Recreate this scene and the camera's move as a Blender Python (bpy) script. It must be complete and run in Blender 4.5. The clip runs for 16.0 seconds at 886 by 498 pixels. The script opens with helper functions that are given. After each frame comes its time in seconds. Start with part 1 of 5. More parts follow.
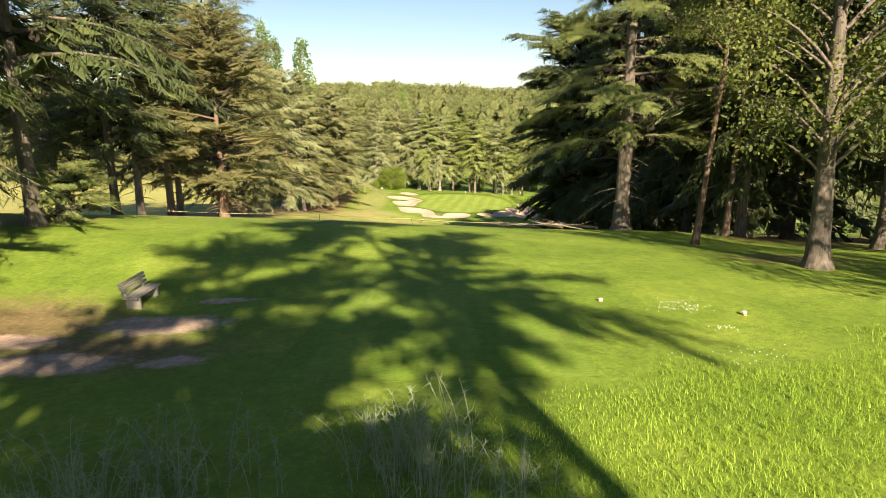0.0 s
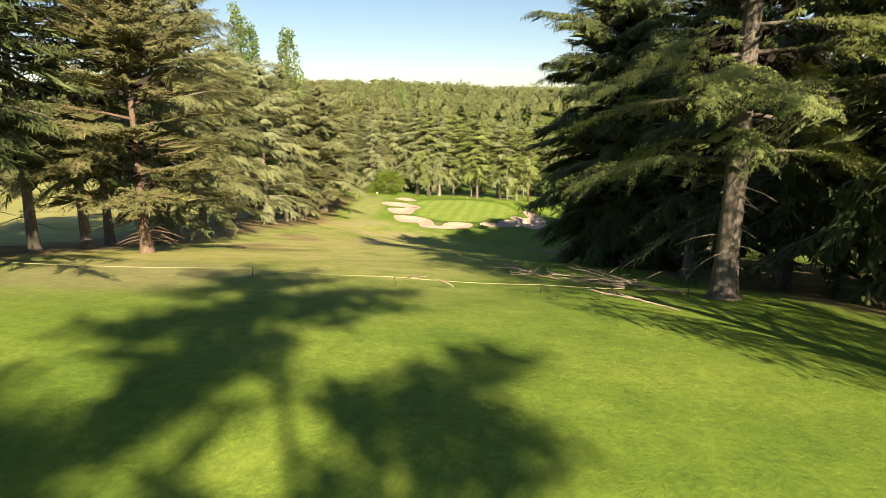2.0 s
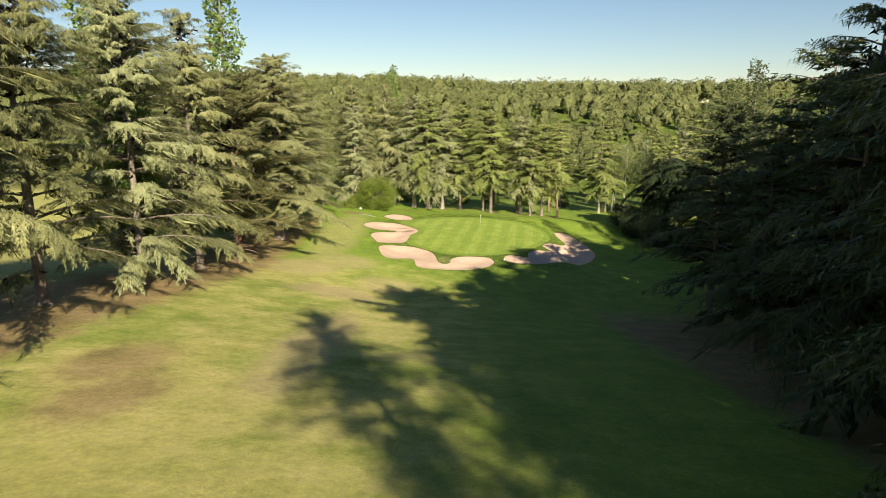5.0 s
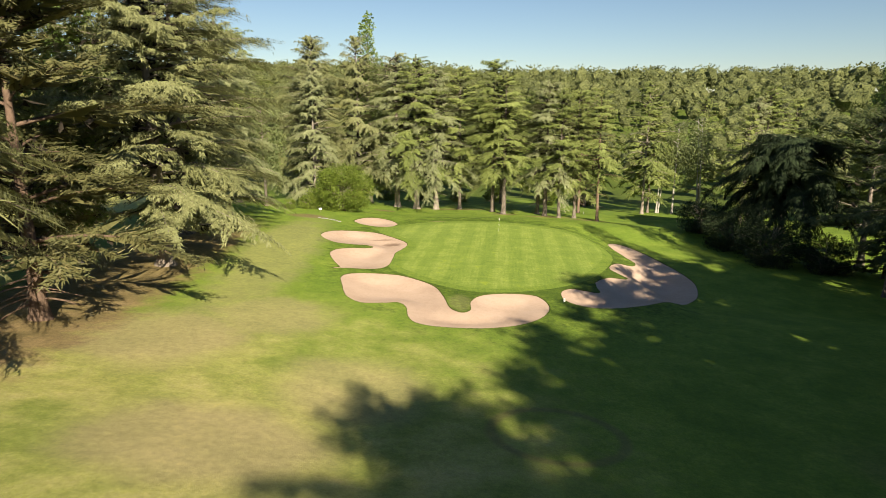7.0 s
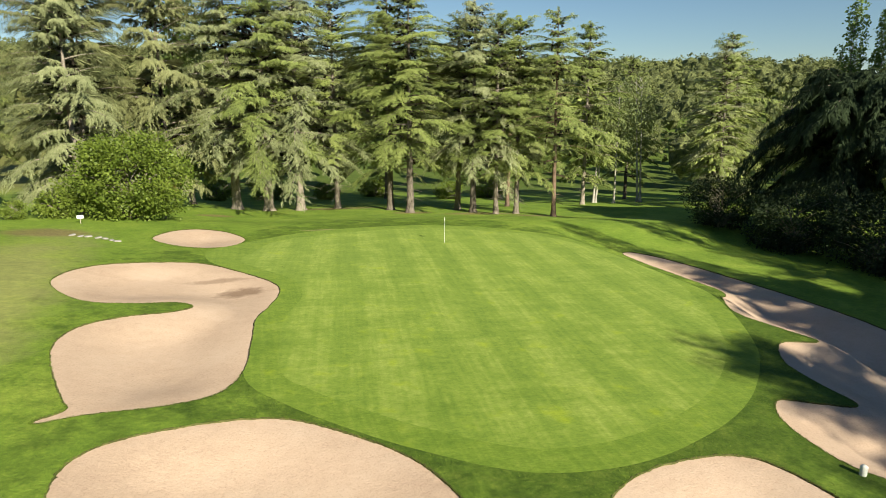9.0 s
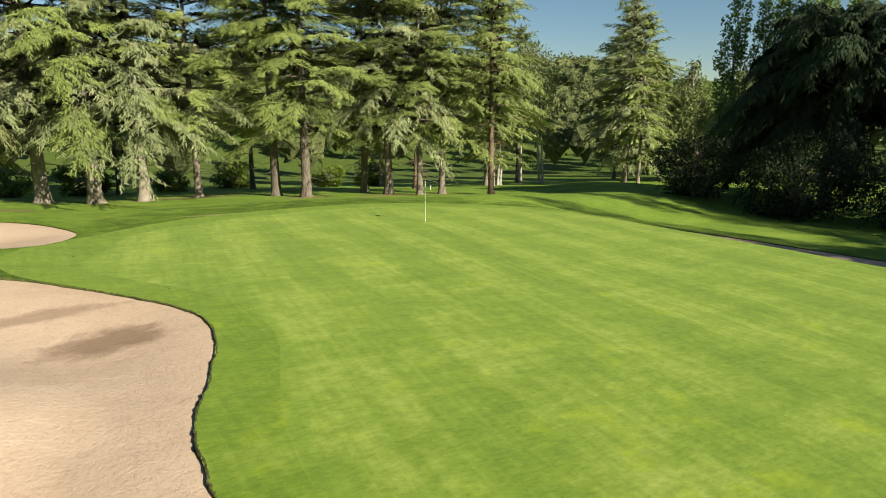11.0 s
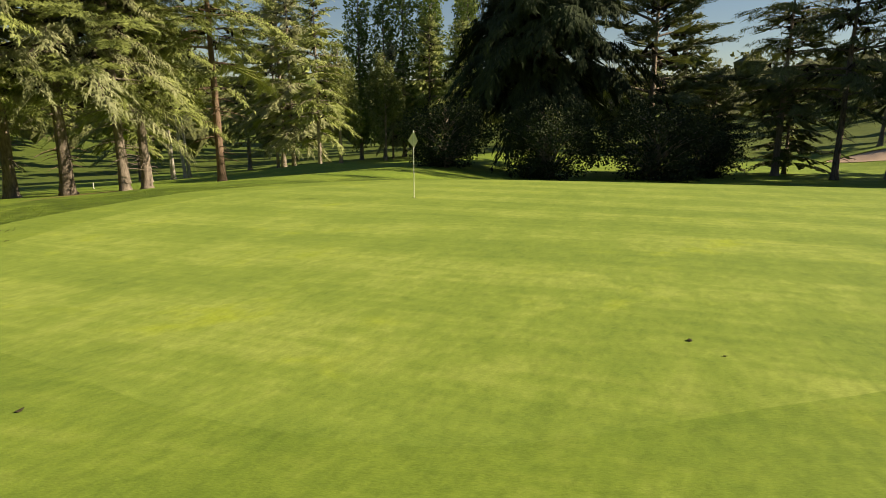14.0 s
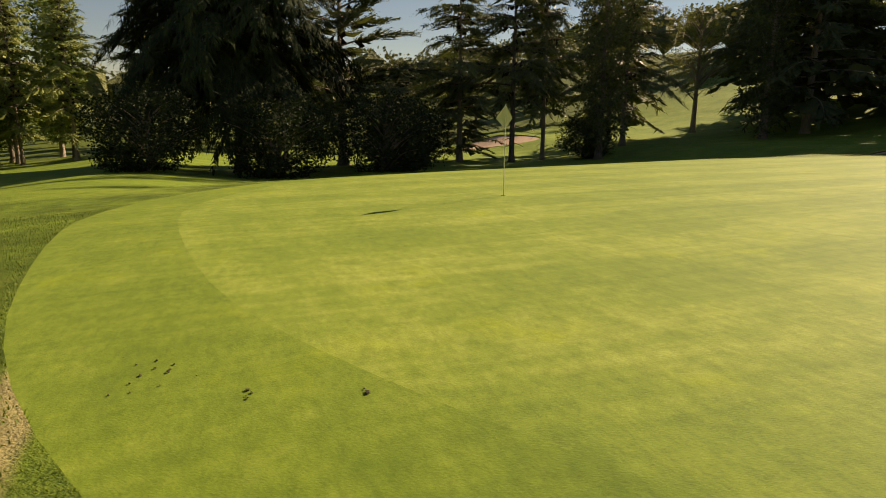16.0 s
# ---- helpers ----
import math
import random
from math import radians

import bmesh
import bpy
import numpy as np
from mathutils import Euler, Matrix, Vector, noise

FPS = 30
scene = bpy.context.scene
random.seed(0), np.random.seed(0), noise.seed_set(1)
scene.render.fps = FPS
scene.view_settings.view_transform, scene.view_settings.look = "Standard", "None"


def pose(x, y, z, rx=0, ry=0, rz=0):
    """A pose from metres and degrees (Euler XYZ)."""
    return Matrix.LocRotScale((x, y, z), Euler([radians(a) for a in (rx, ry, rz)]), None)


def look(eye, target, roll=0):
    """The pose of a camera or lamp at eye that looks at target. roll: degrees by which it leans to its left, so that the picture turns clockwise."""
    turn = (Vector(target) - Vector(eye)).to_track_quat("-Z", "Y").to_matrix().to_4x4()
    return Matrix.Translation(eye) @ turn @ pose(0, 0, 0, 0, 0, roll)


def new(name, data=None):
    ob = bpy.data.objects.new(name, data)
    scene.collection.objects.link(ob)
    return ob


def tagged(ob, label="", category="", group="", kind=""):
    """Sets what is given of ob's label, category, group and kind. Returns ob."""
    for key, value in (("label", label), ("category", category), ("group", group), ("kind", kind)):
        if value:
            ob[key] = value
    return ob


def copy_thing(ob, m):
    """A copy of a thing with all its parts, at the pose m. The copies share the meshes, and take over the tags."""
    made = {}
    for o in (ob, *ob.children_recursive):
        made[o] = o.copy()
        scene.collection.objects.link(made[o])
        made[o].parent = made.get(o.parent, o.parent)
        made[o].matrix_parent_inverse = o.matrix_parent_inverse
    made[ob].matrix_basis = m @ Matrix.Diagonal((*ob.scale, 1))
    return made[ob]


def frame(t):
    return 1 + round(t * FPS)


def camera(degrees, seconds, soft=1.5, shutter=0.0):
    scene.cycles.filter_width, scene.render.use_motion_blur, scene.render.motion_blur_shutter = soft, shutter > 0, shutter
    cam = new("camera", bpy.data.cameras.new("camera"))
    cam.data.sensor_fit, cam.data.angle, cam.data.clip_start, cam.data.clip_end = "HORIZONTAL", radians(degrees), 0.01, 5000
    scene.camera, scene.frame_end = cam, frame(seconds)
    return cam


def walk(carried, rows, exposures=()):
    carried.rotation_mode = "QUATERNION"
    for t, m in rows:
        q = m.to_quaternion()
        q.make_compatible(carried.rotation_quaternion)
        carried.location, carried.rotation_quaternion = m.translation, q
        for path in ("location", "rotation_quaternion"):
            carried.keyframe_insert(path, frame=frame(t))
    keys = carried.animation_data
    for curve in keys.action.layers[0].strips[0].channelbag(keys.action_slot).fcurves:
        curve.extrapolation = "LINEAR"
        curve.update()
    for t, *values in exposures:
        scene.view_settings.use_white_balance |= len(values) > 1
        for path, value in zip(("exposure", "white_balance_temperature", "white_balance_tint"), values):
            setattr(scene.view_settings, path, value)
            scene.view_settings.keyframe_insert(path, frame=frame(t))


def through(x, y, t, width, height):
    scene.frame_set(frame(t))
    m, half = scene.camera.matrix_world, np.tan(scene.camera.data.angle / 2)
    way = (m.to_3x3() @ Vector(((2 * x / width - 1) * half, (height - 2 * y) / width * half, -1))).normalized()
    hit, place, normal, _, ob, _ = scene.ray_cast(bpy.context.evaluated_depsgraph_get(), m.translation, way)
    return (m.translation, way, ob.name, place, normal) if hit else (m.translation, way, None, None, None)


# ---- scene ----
cam = camera(70.6, 16.0, soft=0.6, shutter=0.1)

# seconds, eye (x, y, z), yaw, pitch, roll; the hole is at the origin
PATH = [
    (0.0, -7.46, -204.13, 29.56, 0.00, -12.94, -0.32),
    (0.5, -7.40, -201.26, 29.51, 0.02, -12.93, -0.29),
    (1.0, -7.37, -197.70, 29.45, -0.00, -12.94, -0.20),
    (1.5, -7.37, -193.38, 29.41, 0.00, -12.99, -0.03),
    (2.0, -7.51, -187.94, 29.41, -0.07, -13.03, 0.10),
    (2.5, -7.44, -181.05, 29.22, -0.04, -13.00, 0.17),
    (3.0, -7.35, -173.21, 29.03, 0.05, -12.96, 0.12),
    (3.5, -7.75, -164.56, 28.79, -0.03, -12.98, -0.02),
    (4.0, -7.80, -157.20, 28.54, 0.07, -13.03, -0.11),
    (6.5, -11.14, -104.81, 20.86, -1.19, -13.10, 0.12),
    (7.0, -11.93, -92.47, 18.93, -2.16, -13.15, 0.10),
    (7.5, -13.24, -79.77, 16.85, -4.95, -13.17, 0.13),
    (8.0, -14.25, -67.11, 14.91, -9.01, -13.13, 0.14),
    (8.5, -14.69, -55.65, 13.05, -12.80, -13.06, 0.04),
    (9.0, -14.70, -47.39, 10.92, -17.10, -13.00, -0.05),
    (11.5, -16.99, -23.87, 5.27, -37.90, -12.78, -0.10),
    (12.0, -17.57, -20.48, 4.85, -44.47, -12.77, -0.08),
    (12.5, -18.00, -17.02, 4.35, -51.19, -12.79, -0.10),
    (13.0, -18.43, -13.50, 3.89, -58.43, -12.85, -0.17),
    (13.5, -18.75, -10.03, 3.40, -65.96, -12.87, -0.15),
    (14.0, -18.82, -6.71, 2.87, -73.03, -12.89, -0.09),
    (14.5, -18.39, -2.73, 2.46, -80.61, -12.97, -0.11),
    (15.0, -17.32, 0.95, 2.31, -90.39, -13.06, -0.10),
    (15.5, -15.37, 4.22, 2.29, -101.46, -13.03, 0.07),
    (16.0, -13.18, 6.89, 2.09, -112.06, -12.93, 0.23),
]


def aim(x, y, z, yaw, pitch, roll):
    """The camera's pose from its eye and its yaw, pitch and roll in degrees."""
    a, b = radians(yaw), radians(pitch)
    way = Vector((-math.sin(a) * math.cos(b), math.cos(a) * math.cos(b), math.sin(b)))
    return look((x, y, z), Vector((x, y, z)) + way * 10, roll)


EXPOSURES = [(0.0, 1.58, 7200, 13), (2.0, 1.42, 7100, 13), (3.0, 1.31, 6900, 12), (4.0, 1.21, 6800, 11), (7.0, 1.05, 6700, 11), (9.0, 0.97, 6300, 4), (12.0, 0.9, 6350, 2),
             (13.5, 0.88, 6700, 6), (14.0, 0.92, 7400, 13), (14.5, 0.9, 7800, 15), (16.0, 0.77, 8600, 20)]
walk(cam, [(row[0], aim(*row[1:])) for row in PATH], EXPOSURES)

# ---------------------------------------------------------------- light
SUN_AZ, SUN_EL = radians(162), radians(28)
TO_SUN = Vector((math.sin(SUN_AZ) * math.cos(SUN_EL), math.cos(SUN_AZ) * math.cos(SUN_EL), math.sin(SUN_EL)))
world = bpy.data.worlds.new("world")
scene.world = world
world.use_nodes = True
wn = world.node_tree
sky = wn.nodes.new("ShaderNodeTexSky")
sky.sky_type, sky.sun_disc = "NISHITA", False
sky.sun_elevation, sky.sun_rotation = SUN_EL, SUN_AZ
sky.altitude, sky.air_density, sky.dust_density, sky.ozone_density = 60, 1.0, 0.0, 3.0
wn.links.new(sky.outputs[0], wn.nodes["Background"].inputs[0])
wn.nodes["Background"].inputs[1].default_value = 0.045
sun_data = bpy.data.lights.new("sun", "SUN")
sun_data.energy, sun_data.angle, sun_data.color = 5.0, radians(0.55), (1.0, 0.9, 0.7)
sun = new("sun", sun_data)
sun.matrix_world = look(TO_SUN * 300, (0, 0, 0))


# ---------------------------------------------------------------- materials
class Nodes:
    """A small wrapper round a material's nodes."""

    def __init__(self, name, rough=0.8, metal=0.0, spec=0.3):
        self.mat = bpy.data.materials.new(name)
        self.mat.use_nodes = True
        self.tree = self.mat.node_tree
        self.bsdf = self.tree.nodes["Principled BSDF"]
        self.bsdf.inputs["Roughness"].default_value = rough
        self.bsdf.inputs["Metallic"].default_value = metal
        self.bsdf.inputs["Specular IOR Level"].default_value = spec
        self.place = self.add("ShaderNodeNewGeometry").outputs["Position"]

    def add(self, kind):
        return self.tree.nodes.new(kind)

    def link(self, a, b):
        self.tree.links.new(a, b)

    def math(self, op, a, b=None, clamp=False):
        n = self.add("ShaderNodeMath")
        n.operation, n.use_clamp = op, clamp
        for i, v in enumerate((a, b)):
            if v is None:
                continue
            if isinstance(v, (int, float)):
                n.inputs[i].default_value = v
            else:
                self.link(v, n.inputs[i])
        return n.outputs[0]

    def noise(self, scale, detail=3.0, rough=0.55, stretch=None, at=None):
        n = self.add("ShaderNodeTexNoise")
        n.inputs["Scale"].default_value, n.inputs["Detail"].default_value, n.inputs["Roughness"].default_value = scale, detail, rough
        src = at or self.place
        if stretch:
            m = self.add("ShaderNodeMapping")
            m.inputs["Scale"].default_value = stretch[:3]
            m.inputs["Rotation"].default_value = (0, 0, radians(stretch[3]) if len(stretch) > 3 else 0)
            self.link(src, m.inputs[0])
            src = m.outputs[0]
        self.link(src, n.inputs["Vector"])
        return n.outputs["Fac"]

    def ramp(self, fac, stops):
        n = self.add("ShaderNodeValToRGB")
        els = n.color_ramp.elements
        while len(els) < len(stops):
            els.new(0.5)
        for e, (p, c) in zip(els, stops):
            e.position, e.color = p, (*c, 1)
        self.link(fac, n.inputs[0])
        return n.outputs[0]

    def step(self, fac, a, b):
        n = self.add("ShaderNodeMapRange")
        n.interpolation_type = "SMOOTHSTEP"
        self.link(fac, n.inputs["Value"])
        n.inputs["From Min"].default_value, n.inputs["From Max"].default_value = a, b
        return n.outputs[0]

    def mix(self, fac, a, b, mode="MIX"):
        n = self.add("ShaderNodeMix")
        n.data_type, n.blend_type = "RGBA", mode
        for sock, v in ((n.inputs["Factor"], fac), (n.inputs["A"], a), (n.inputs["B"], b)):
            if isinstance(v, (int, float)):
                sock.default_value = v
            elif isinstance(v, tuple):
                sock.default_value = (*v, 1)
            else:
                self.link(v, sock)
        return n.outputs["Result"]

    def xyz(self):
        n = self.add("ShaderNodeSeparateXYZ")
        self.link(self.place, n.inputs[0])
        return n.outputs

    def colour(self, c):
        self.link(c, self.bsdf.inputs["Base Color"])
        return self

    def bump(self, height, strength=0.4, distance=0.05):
        n = self.add("ShaderNodeBump")
        n.inputs["Strength"].default_value, n.inputs["Distance"].default_value = strength, distance
        self.link(height, n.inputs["Height"])
        self.link(n.outputs[0], self.bsdf.inputs["Normal"])
        return self

    def blob(self, x, y, rx, ry, wob, soft=0.35):
        """1 inside an uneven oval on the ground, 0 outside it."""
        X, Y, _ = self.xyz()
        dx = self.math("DIVIDE", self.math("SUBTRACT", X, x), rx)
        dy = self.math("DIVIDE", self.math("SUBTRACT", Y, y), ry)
        d = self.math("SQRT", self.math("ADD", self.math("MULTIPLY", dx, dx), self.math("MULTIPLY", dy, dy)))
        d = self.math("ADD", d, self.math("MULTIPLY", self.math("SUBTRACT", wob, 0.5), 1.3))
        n = self.step(d, 1 - soft, 1 + soft)
        return self.math("SUBTRACT", 1.0, n)


def plain(name, stops, scale=3.0, fine=25.0, rough=0.8, bump=0.3, dist=0.02, spec=0.3, stretch=None, per_object=0.0, metal=0.0):
    """Colour from two noises, coarse and fine, run through a ramp, with fine relief."""
    n = Nodes(name, rough, metal, spec)
    at = n.add("ShaderNodeTexCoord").outputs["Object"]
    a, b = n.noise(scale, 3, stretch=stretch, at=at), n.noise(fine, 4, stretch=stretch, at=at)
    fac = n.math("ADD", n.math("MULTIPLY", a, 0.6), n.math("MULTIPLY", b, 0.4))
    if per_object:
        r = n.add("ShaderNodeObjectInfo").outputs["Random"]
        fac = n.math("ADD", fac, n.math("MULTIPLY", n.math("SUBTRACT", r, 0.5), per_object))
    return n.colour(n.ramp(fac, stops)).bump(b, bump, dist).mat


def leafy(name, dark, mid, light, through=0.25, spread=1.0, rough=0.6, relief=0.0):
    """Foliage: each tuft and each tree a little different, and some light coming through."""
    n = Nodes(name, rough, 0, 0.25)
    isl = n.add("ShaderNodeNewGeometry").outputs["Random Per Island"]
    obj = n.add("ShaderNodeObjectInfo").outputs["Random"]
    big = n.noise(0.35, 2)
    fac = n.math("ADD", n.math("MULTIPLY", isl, 0.34 * spread), n.math("ADD", n.math("MULTIPLY", big, 0.5), 0.08))
    fac = n.math("ADD", fac, n.math("MULTIPLY", n.math("SUBTRACT", obj, 0.5), 0.25))
    col = n.ramp(fac, [(0.15, dark), (0.5, mid), (0.9, light)])
    n.colour(col)
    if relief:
        # the relief noise also paints dark hollows and lit humps into the colour
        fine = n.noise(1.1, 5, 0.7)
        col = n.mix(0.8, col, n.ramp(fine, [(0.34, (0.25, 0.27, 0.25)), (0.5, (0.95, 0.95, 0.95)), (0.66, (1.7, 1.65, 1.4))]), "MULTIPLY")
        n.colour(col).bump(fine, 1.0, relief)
    tr = n.add("ShaderNodeBsdfTranslucent")
    n.link(n.mix(0.5, col, (light[0] * 1.3, light[1] * 1.25, light[2] * 0.6)), tr.inputs[0])
    mx = n.add("ShaderNodeMixShader")
    mx.inputs[0].default_value = through
    n.link(n.bsdf.outputs[0], mx.inputs[1])
    n.link(tr.outputs[0], mx.inputs[2])
    n.link(mx.outputs[0], n.tree.nodes["Material Output"].inputs[0])
    return n.mat


BARK = plain("bark", [(0.25, (0.075, 0.062, 0.052)), (0.5, (0.24, 0.2, 0.165)), (0.8, (0.45, 0.385, 0.33))], 1.4, 9, 0.95, 1.0, 0.06, 0.1, (6, 6, 1.2), 0.25)
BARK_RED = plain("bark_red", [(0.25, (0.08, 0.055, 0.042)), (0.55, (0.22, 0.15, 0.11)), (0.85, (0.4, 0.29, 0.22))], 1.2, 8, 0.95, 1.0, 0.06, 0.1, (6, 6, 1.4), 0.2)
BARK_PALE = plain("bark_pale", [(0.3, (0.08, 0.07, 0.06)), (0.45, (0.33, 0.3, 0.27)), (0.8, (0.55, 0.52, 0.48))], 1.5, 7, 0.9, 0.5, 0.03, 0.2, (1.5, 1.5, 5), 0.15)
# near-black twig colour that puts shade inside the conifer crowns
SHADE_TWIGS = plain("dead_twigs", [(0.3, (0.012, 0.01, 0.007)), (0.7, (0.045, 0.035, 0.024))], 4, 30, 0.95, 0.8, 0.03)
DEADWOOD = plain("deadwood", [(0.25, (0.16, 0.12, 0.09)), (0.55, (0.34, 0.27, 0.2)), (0.85, (0.55, 0.46, 0.36))], 1.8, 12, 0.9, 0.6, 0.02, 0.15, None, 0.2)
CEDAR = leafy("cedar_needles", (0.055, 0.062, 0.022), (0.19, 0.2, 0.083), (0.35, 0.355, 0.17), 0.1)
CEDAR_BLUE = leafy("cedar_needles_grey", (0.065, 0.08, 0.036), (0.215, 0.235, 0.11), (0.37, 0.385, 0.21), 0.1)
FIR = leafy("fir_needles", (0.06, 0.08, 0.022), (0.195, 0.235, 0.062), (0.35, 0.385, 0.125), 0.1)
EDGE = leafy("edge_cedar_needles", (0.08, 0.105, 0.033), (0.18, 0.215, 0.068), (0.32, 0.36, 0.12), 0.2)
# needles darkened for trees that stand in shade; lit firs use FIR
SHADED_FIR = leafy("dark_fir_needles", (0.032, 0.047, 0.018), (0.085, 0.108, 0.04), (0.17, 0.2, 0.07), 0.15)
PINE = leafy("pine_needles", (0.05, 0.053, 0.02), (0.125, 0.125, 0.048), (0.25, 0.2, 0.09), 0.12)
POPLAR = leafy("poplar_leaves", (0.05, 0.09, 0.024), (0.125, 0.19, 0.046), (0.235, 0.3, 0.09), 0.25)
LAUREL = leafy("laurel_leaves", (0.057, 0.092, 0.013), (0.161, 0.213, 0.034), (0.310, 0.356, 0.086), 0.24, 1.0, 0.45)
# leaf colour taken near black, so the backlit shrubs read as shade
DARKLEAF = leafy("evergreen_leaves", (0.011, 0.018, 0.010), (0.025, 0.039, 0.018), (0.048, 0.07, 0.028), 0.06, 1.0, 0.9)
BROAD = leafy("broad_leaves", (0.042, 0.058, 0.016), (0.112, 0.138, 0.033), (0.26, 0.258, 0.075), 0.22)
BIRCHLEAF = leafy("birch_leaves", (0.062, 0.090, 0.034), (0.145, 0.179, 0.069), (0.262, 0.290, 0.124), 0.3)
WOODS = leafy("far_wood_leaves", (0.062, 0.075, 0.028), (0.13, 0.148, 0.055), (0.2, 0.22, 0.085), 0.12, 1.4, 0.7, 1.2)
BLADES = leafy("grass_blades", (0.101, 0.186, 0.020), (0.236, 0.371, 0.043), (0.506, 0.607, 0.119), 0.40)
FRINGE = leafy("fringe_grass_blades", (0.05, 0.095, 0.01), (0.11, 0.17, 0.018), (0.2, 0.26, 0.045), 0.25)
DRY = leafy("dry_grass_stalks", (0.145, 0.176, 0.112), (0.290, 0.336, 0.225), (0.493, 0.544, 0.390), 0.3)
BENCHWOOD = plain("weathered_wood", [(0.2, (0.2, 0.165, 0.13)), (0.5, (0.38, 0.33, 0.27)), (0.85, (0.55, 0.49, 0.42))], 3, 30, 0.8, 0.5, 0.006, 0.3, (10, 1, 10), 0.2)
STONE = plain("grey_stone", [(0.25, (0.16, 0.15, 0.14)), (0.55, (0.32, 0.3, 0.28)), (0.85, (0.48, 0.46, 0.43))], 4, 30, 0.9, 0.5, 0.01)
WHITE = plain("white_paint", [(0.2, (0.66, 0.66, 0.62)), (0.6, (0.82, 0.82, 0.79))], 6, 40, 0.5, 0.1, 0.003)
FLAGCLOTH = plain("flag_cloth", [(0.2, (0.66, 0.66, 0.55)), (0.7, (0.82, 0.82, 0.72))], 5, 60, 0.8, 0.2, 0.003)
BLACK = plain("black_metal", [(0.3, (0.012, 0.012, 0.012)), (0.7, (0.035, 0.034, 0.032))], 8, 50, 0.5, 0.1, 0.002)
ORANGE = plain("orange_paint", [(0.3, (0.5, 0.16, 0.05)), (0.7, (0.65, 0.24, 0.08))], 8, 50, 0.5, 0.1, 0.002)
ROPE = plain("rope_fibre", [(0.3, (0.5, 0.46, 0.22)), (0.7, (0.72, 0.68, 0.4))], 10, 90, 0.8, 0.3, 0.004)
SOIL = plain("lip_soil", [(0.3, (0.035, 0.036, 0.012)), (0.5, (0.085, 0.088, 0.026)), (0.75, (0.2, 0.18, 0.075))], 2.5, 18, 0.95, 1.0, 0.04)
REDLEAF = leafy("red_leaves", (0.07, 0.015, 0.012), (0.16, 0.035, 0.025), (0.28, 0.08, 0.05), 0.3)
DEBRIS = plain("dark_turf_bits", [(0.3, (0.02, 0.016, 0.01)), (0.7, (0.07, 0.055, 0.03))], 9, 50, 0.95, 0.6, 0.01)


def turf_material():
    n = Nodes("turf", 0.85, 0, 0.2)
    X, Y, _ = n.xyz()
    big, mid, fine = n.noise(0.05, 3), n.noise(0.32, 4, 0.6), n.noise(7, 4, 0.65)
    tiny, wob = n.noise(38, 3, 0.7), n.noise(0.55, 4, 0.6)
    green = n.ramp(n.math("ADD", n.math("MULTIPLY", mid, 0.55), n.math("MULTIPLY", fine, 0.45)),
                   [(0.22, (0.074, 0.138, 0.016)), (0.5, (0.167, 0.25, 0.03)), (0.78, (0.325, 0.385, 0.065))])
    fair = n.ramp(n.math("ADD", n.math("MULTIPLY", mid, 0.5), n.math("MULTIPLY", fine, 0.5)),
                  [(0.22, (0.235, 0.245, 0.058)), (0.48, (0.41, 0.38, 0.12)), (0.78, (0.57, 0.49, 0.23))])
    # the dry fairway runs down from the crest to the green
    along = n.math("MULTIPLY", n.step(Y, -172, -150), n.math("SUBTRACT", 1.0, n.step(n.math("ADD", Y, n.math("MULTIPLY", wob, 22)), -52, -22)))
    across = n.math("SUBTRACT", 1.0, n.step(n.math("ADD", X, n.math("MULTIPLY", wob, 12)), -8, 7))
    dry = n.math("MULTIPLY", n.math("MULTIPLY", along, across), n.step(n.math("ADD", big, n.math("MULTIPLY", mid, 0.6)), 0.55, 0.95))
    dry = n.math("ADD", n.math("MULTIPLY", dry, 0.75), n.math("MULTIPLY", n.math("MULTIPLY", along, across), 0.22), True)
    col = n.mix(dry, green, fair)
    # lusher rough round the green
    lush_c = n.ramp(n.math("ADD", n.math("MULTIPLY", n.noise(1.6, 4, 0.65), 0.6), n.math("MULTIPLY", fine, 0.4)),
                    [(0.3, (0.03, 0.06, 0.007)), (0.5, (0.068, 0.115, 0.012)), (0.72, (0.155, 0.2, 0.03))])
    col = n.mix(n.math("MULTIPLY", n.blob(-1.5, -14, 19, 28, wob, 0.25), 0.9), col, lush_c)
    # other mown ground beyond the left-hand trees and the right-hand slope
    far_l = n.math("SUBTRACT", 1.0, n.step(X, -62, -46))
    col = n.mix(n.math("MULTIPLY", far_l, 0.8), col, fair)
    # bleached patches
    pale = n.blob(-21.5, -67, 5, 4.5, mid)
    pale = n.math("MAXIMUM", pale, n.blob(-18, -95, 2.2, 15, mid))
    pale = n.math("MAXIMUM", pale, n.blob(-29, -52, 5, 6, mid))
    pale = n.math("MAXIMUM", pale, n.math("MULTIPLY", n.blob(-22, -160, 5, 7, mid), 0.7))
    pale = n.math("MAXIMUM", pale, n.math("MULTIPLY", n.blob(-28, -22, 4, 24, mid), 0.6))
    pale = n.math("MAXIMUM", pale, n.math("MULTIPLY", n.math("MAXIMUM", n.blob(-24, -45, 5, 5, mid), n.blob(-16, -58, 4, 5, mid)), 0.8))
    pale = n.math("MAXIMUM", pale, n.math("MULTIPLY", n.blob(-8.2, -37.4, 1.1, 2.2, mid), 0.35))
    pale = n.math("MAXIMUM", pale, n.blob(-8.8, 8.2, 1.9, 0.22, mid))
    col = n.mix(n.math("MULTIPLY", pale, 0.62), col, (0.44, 0.35, 0.19))
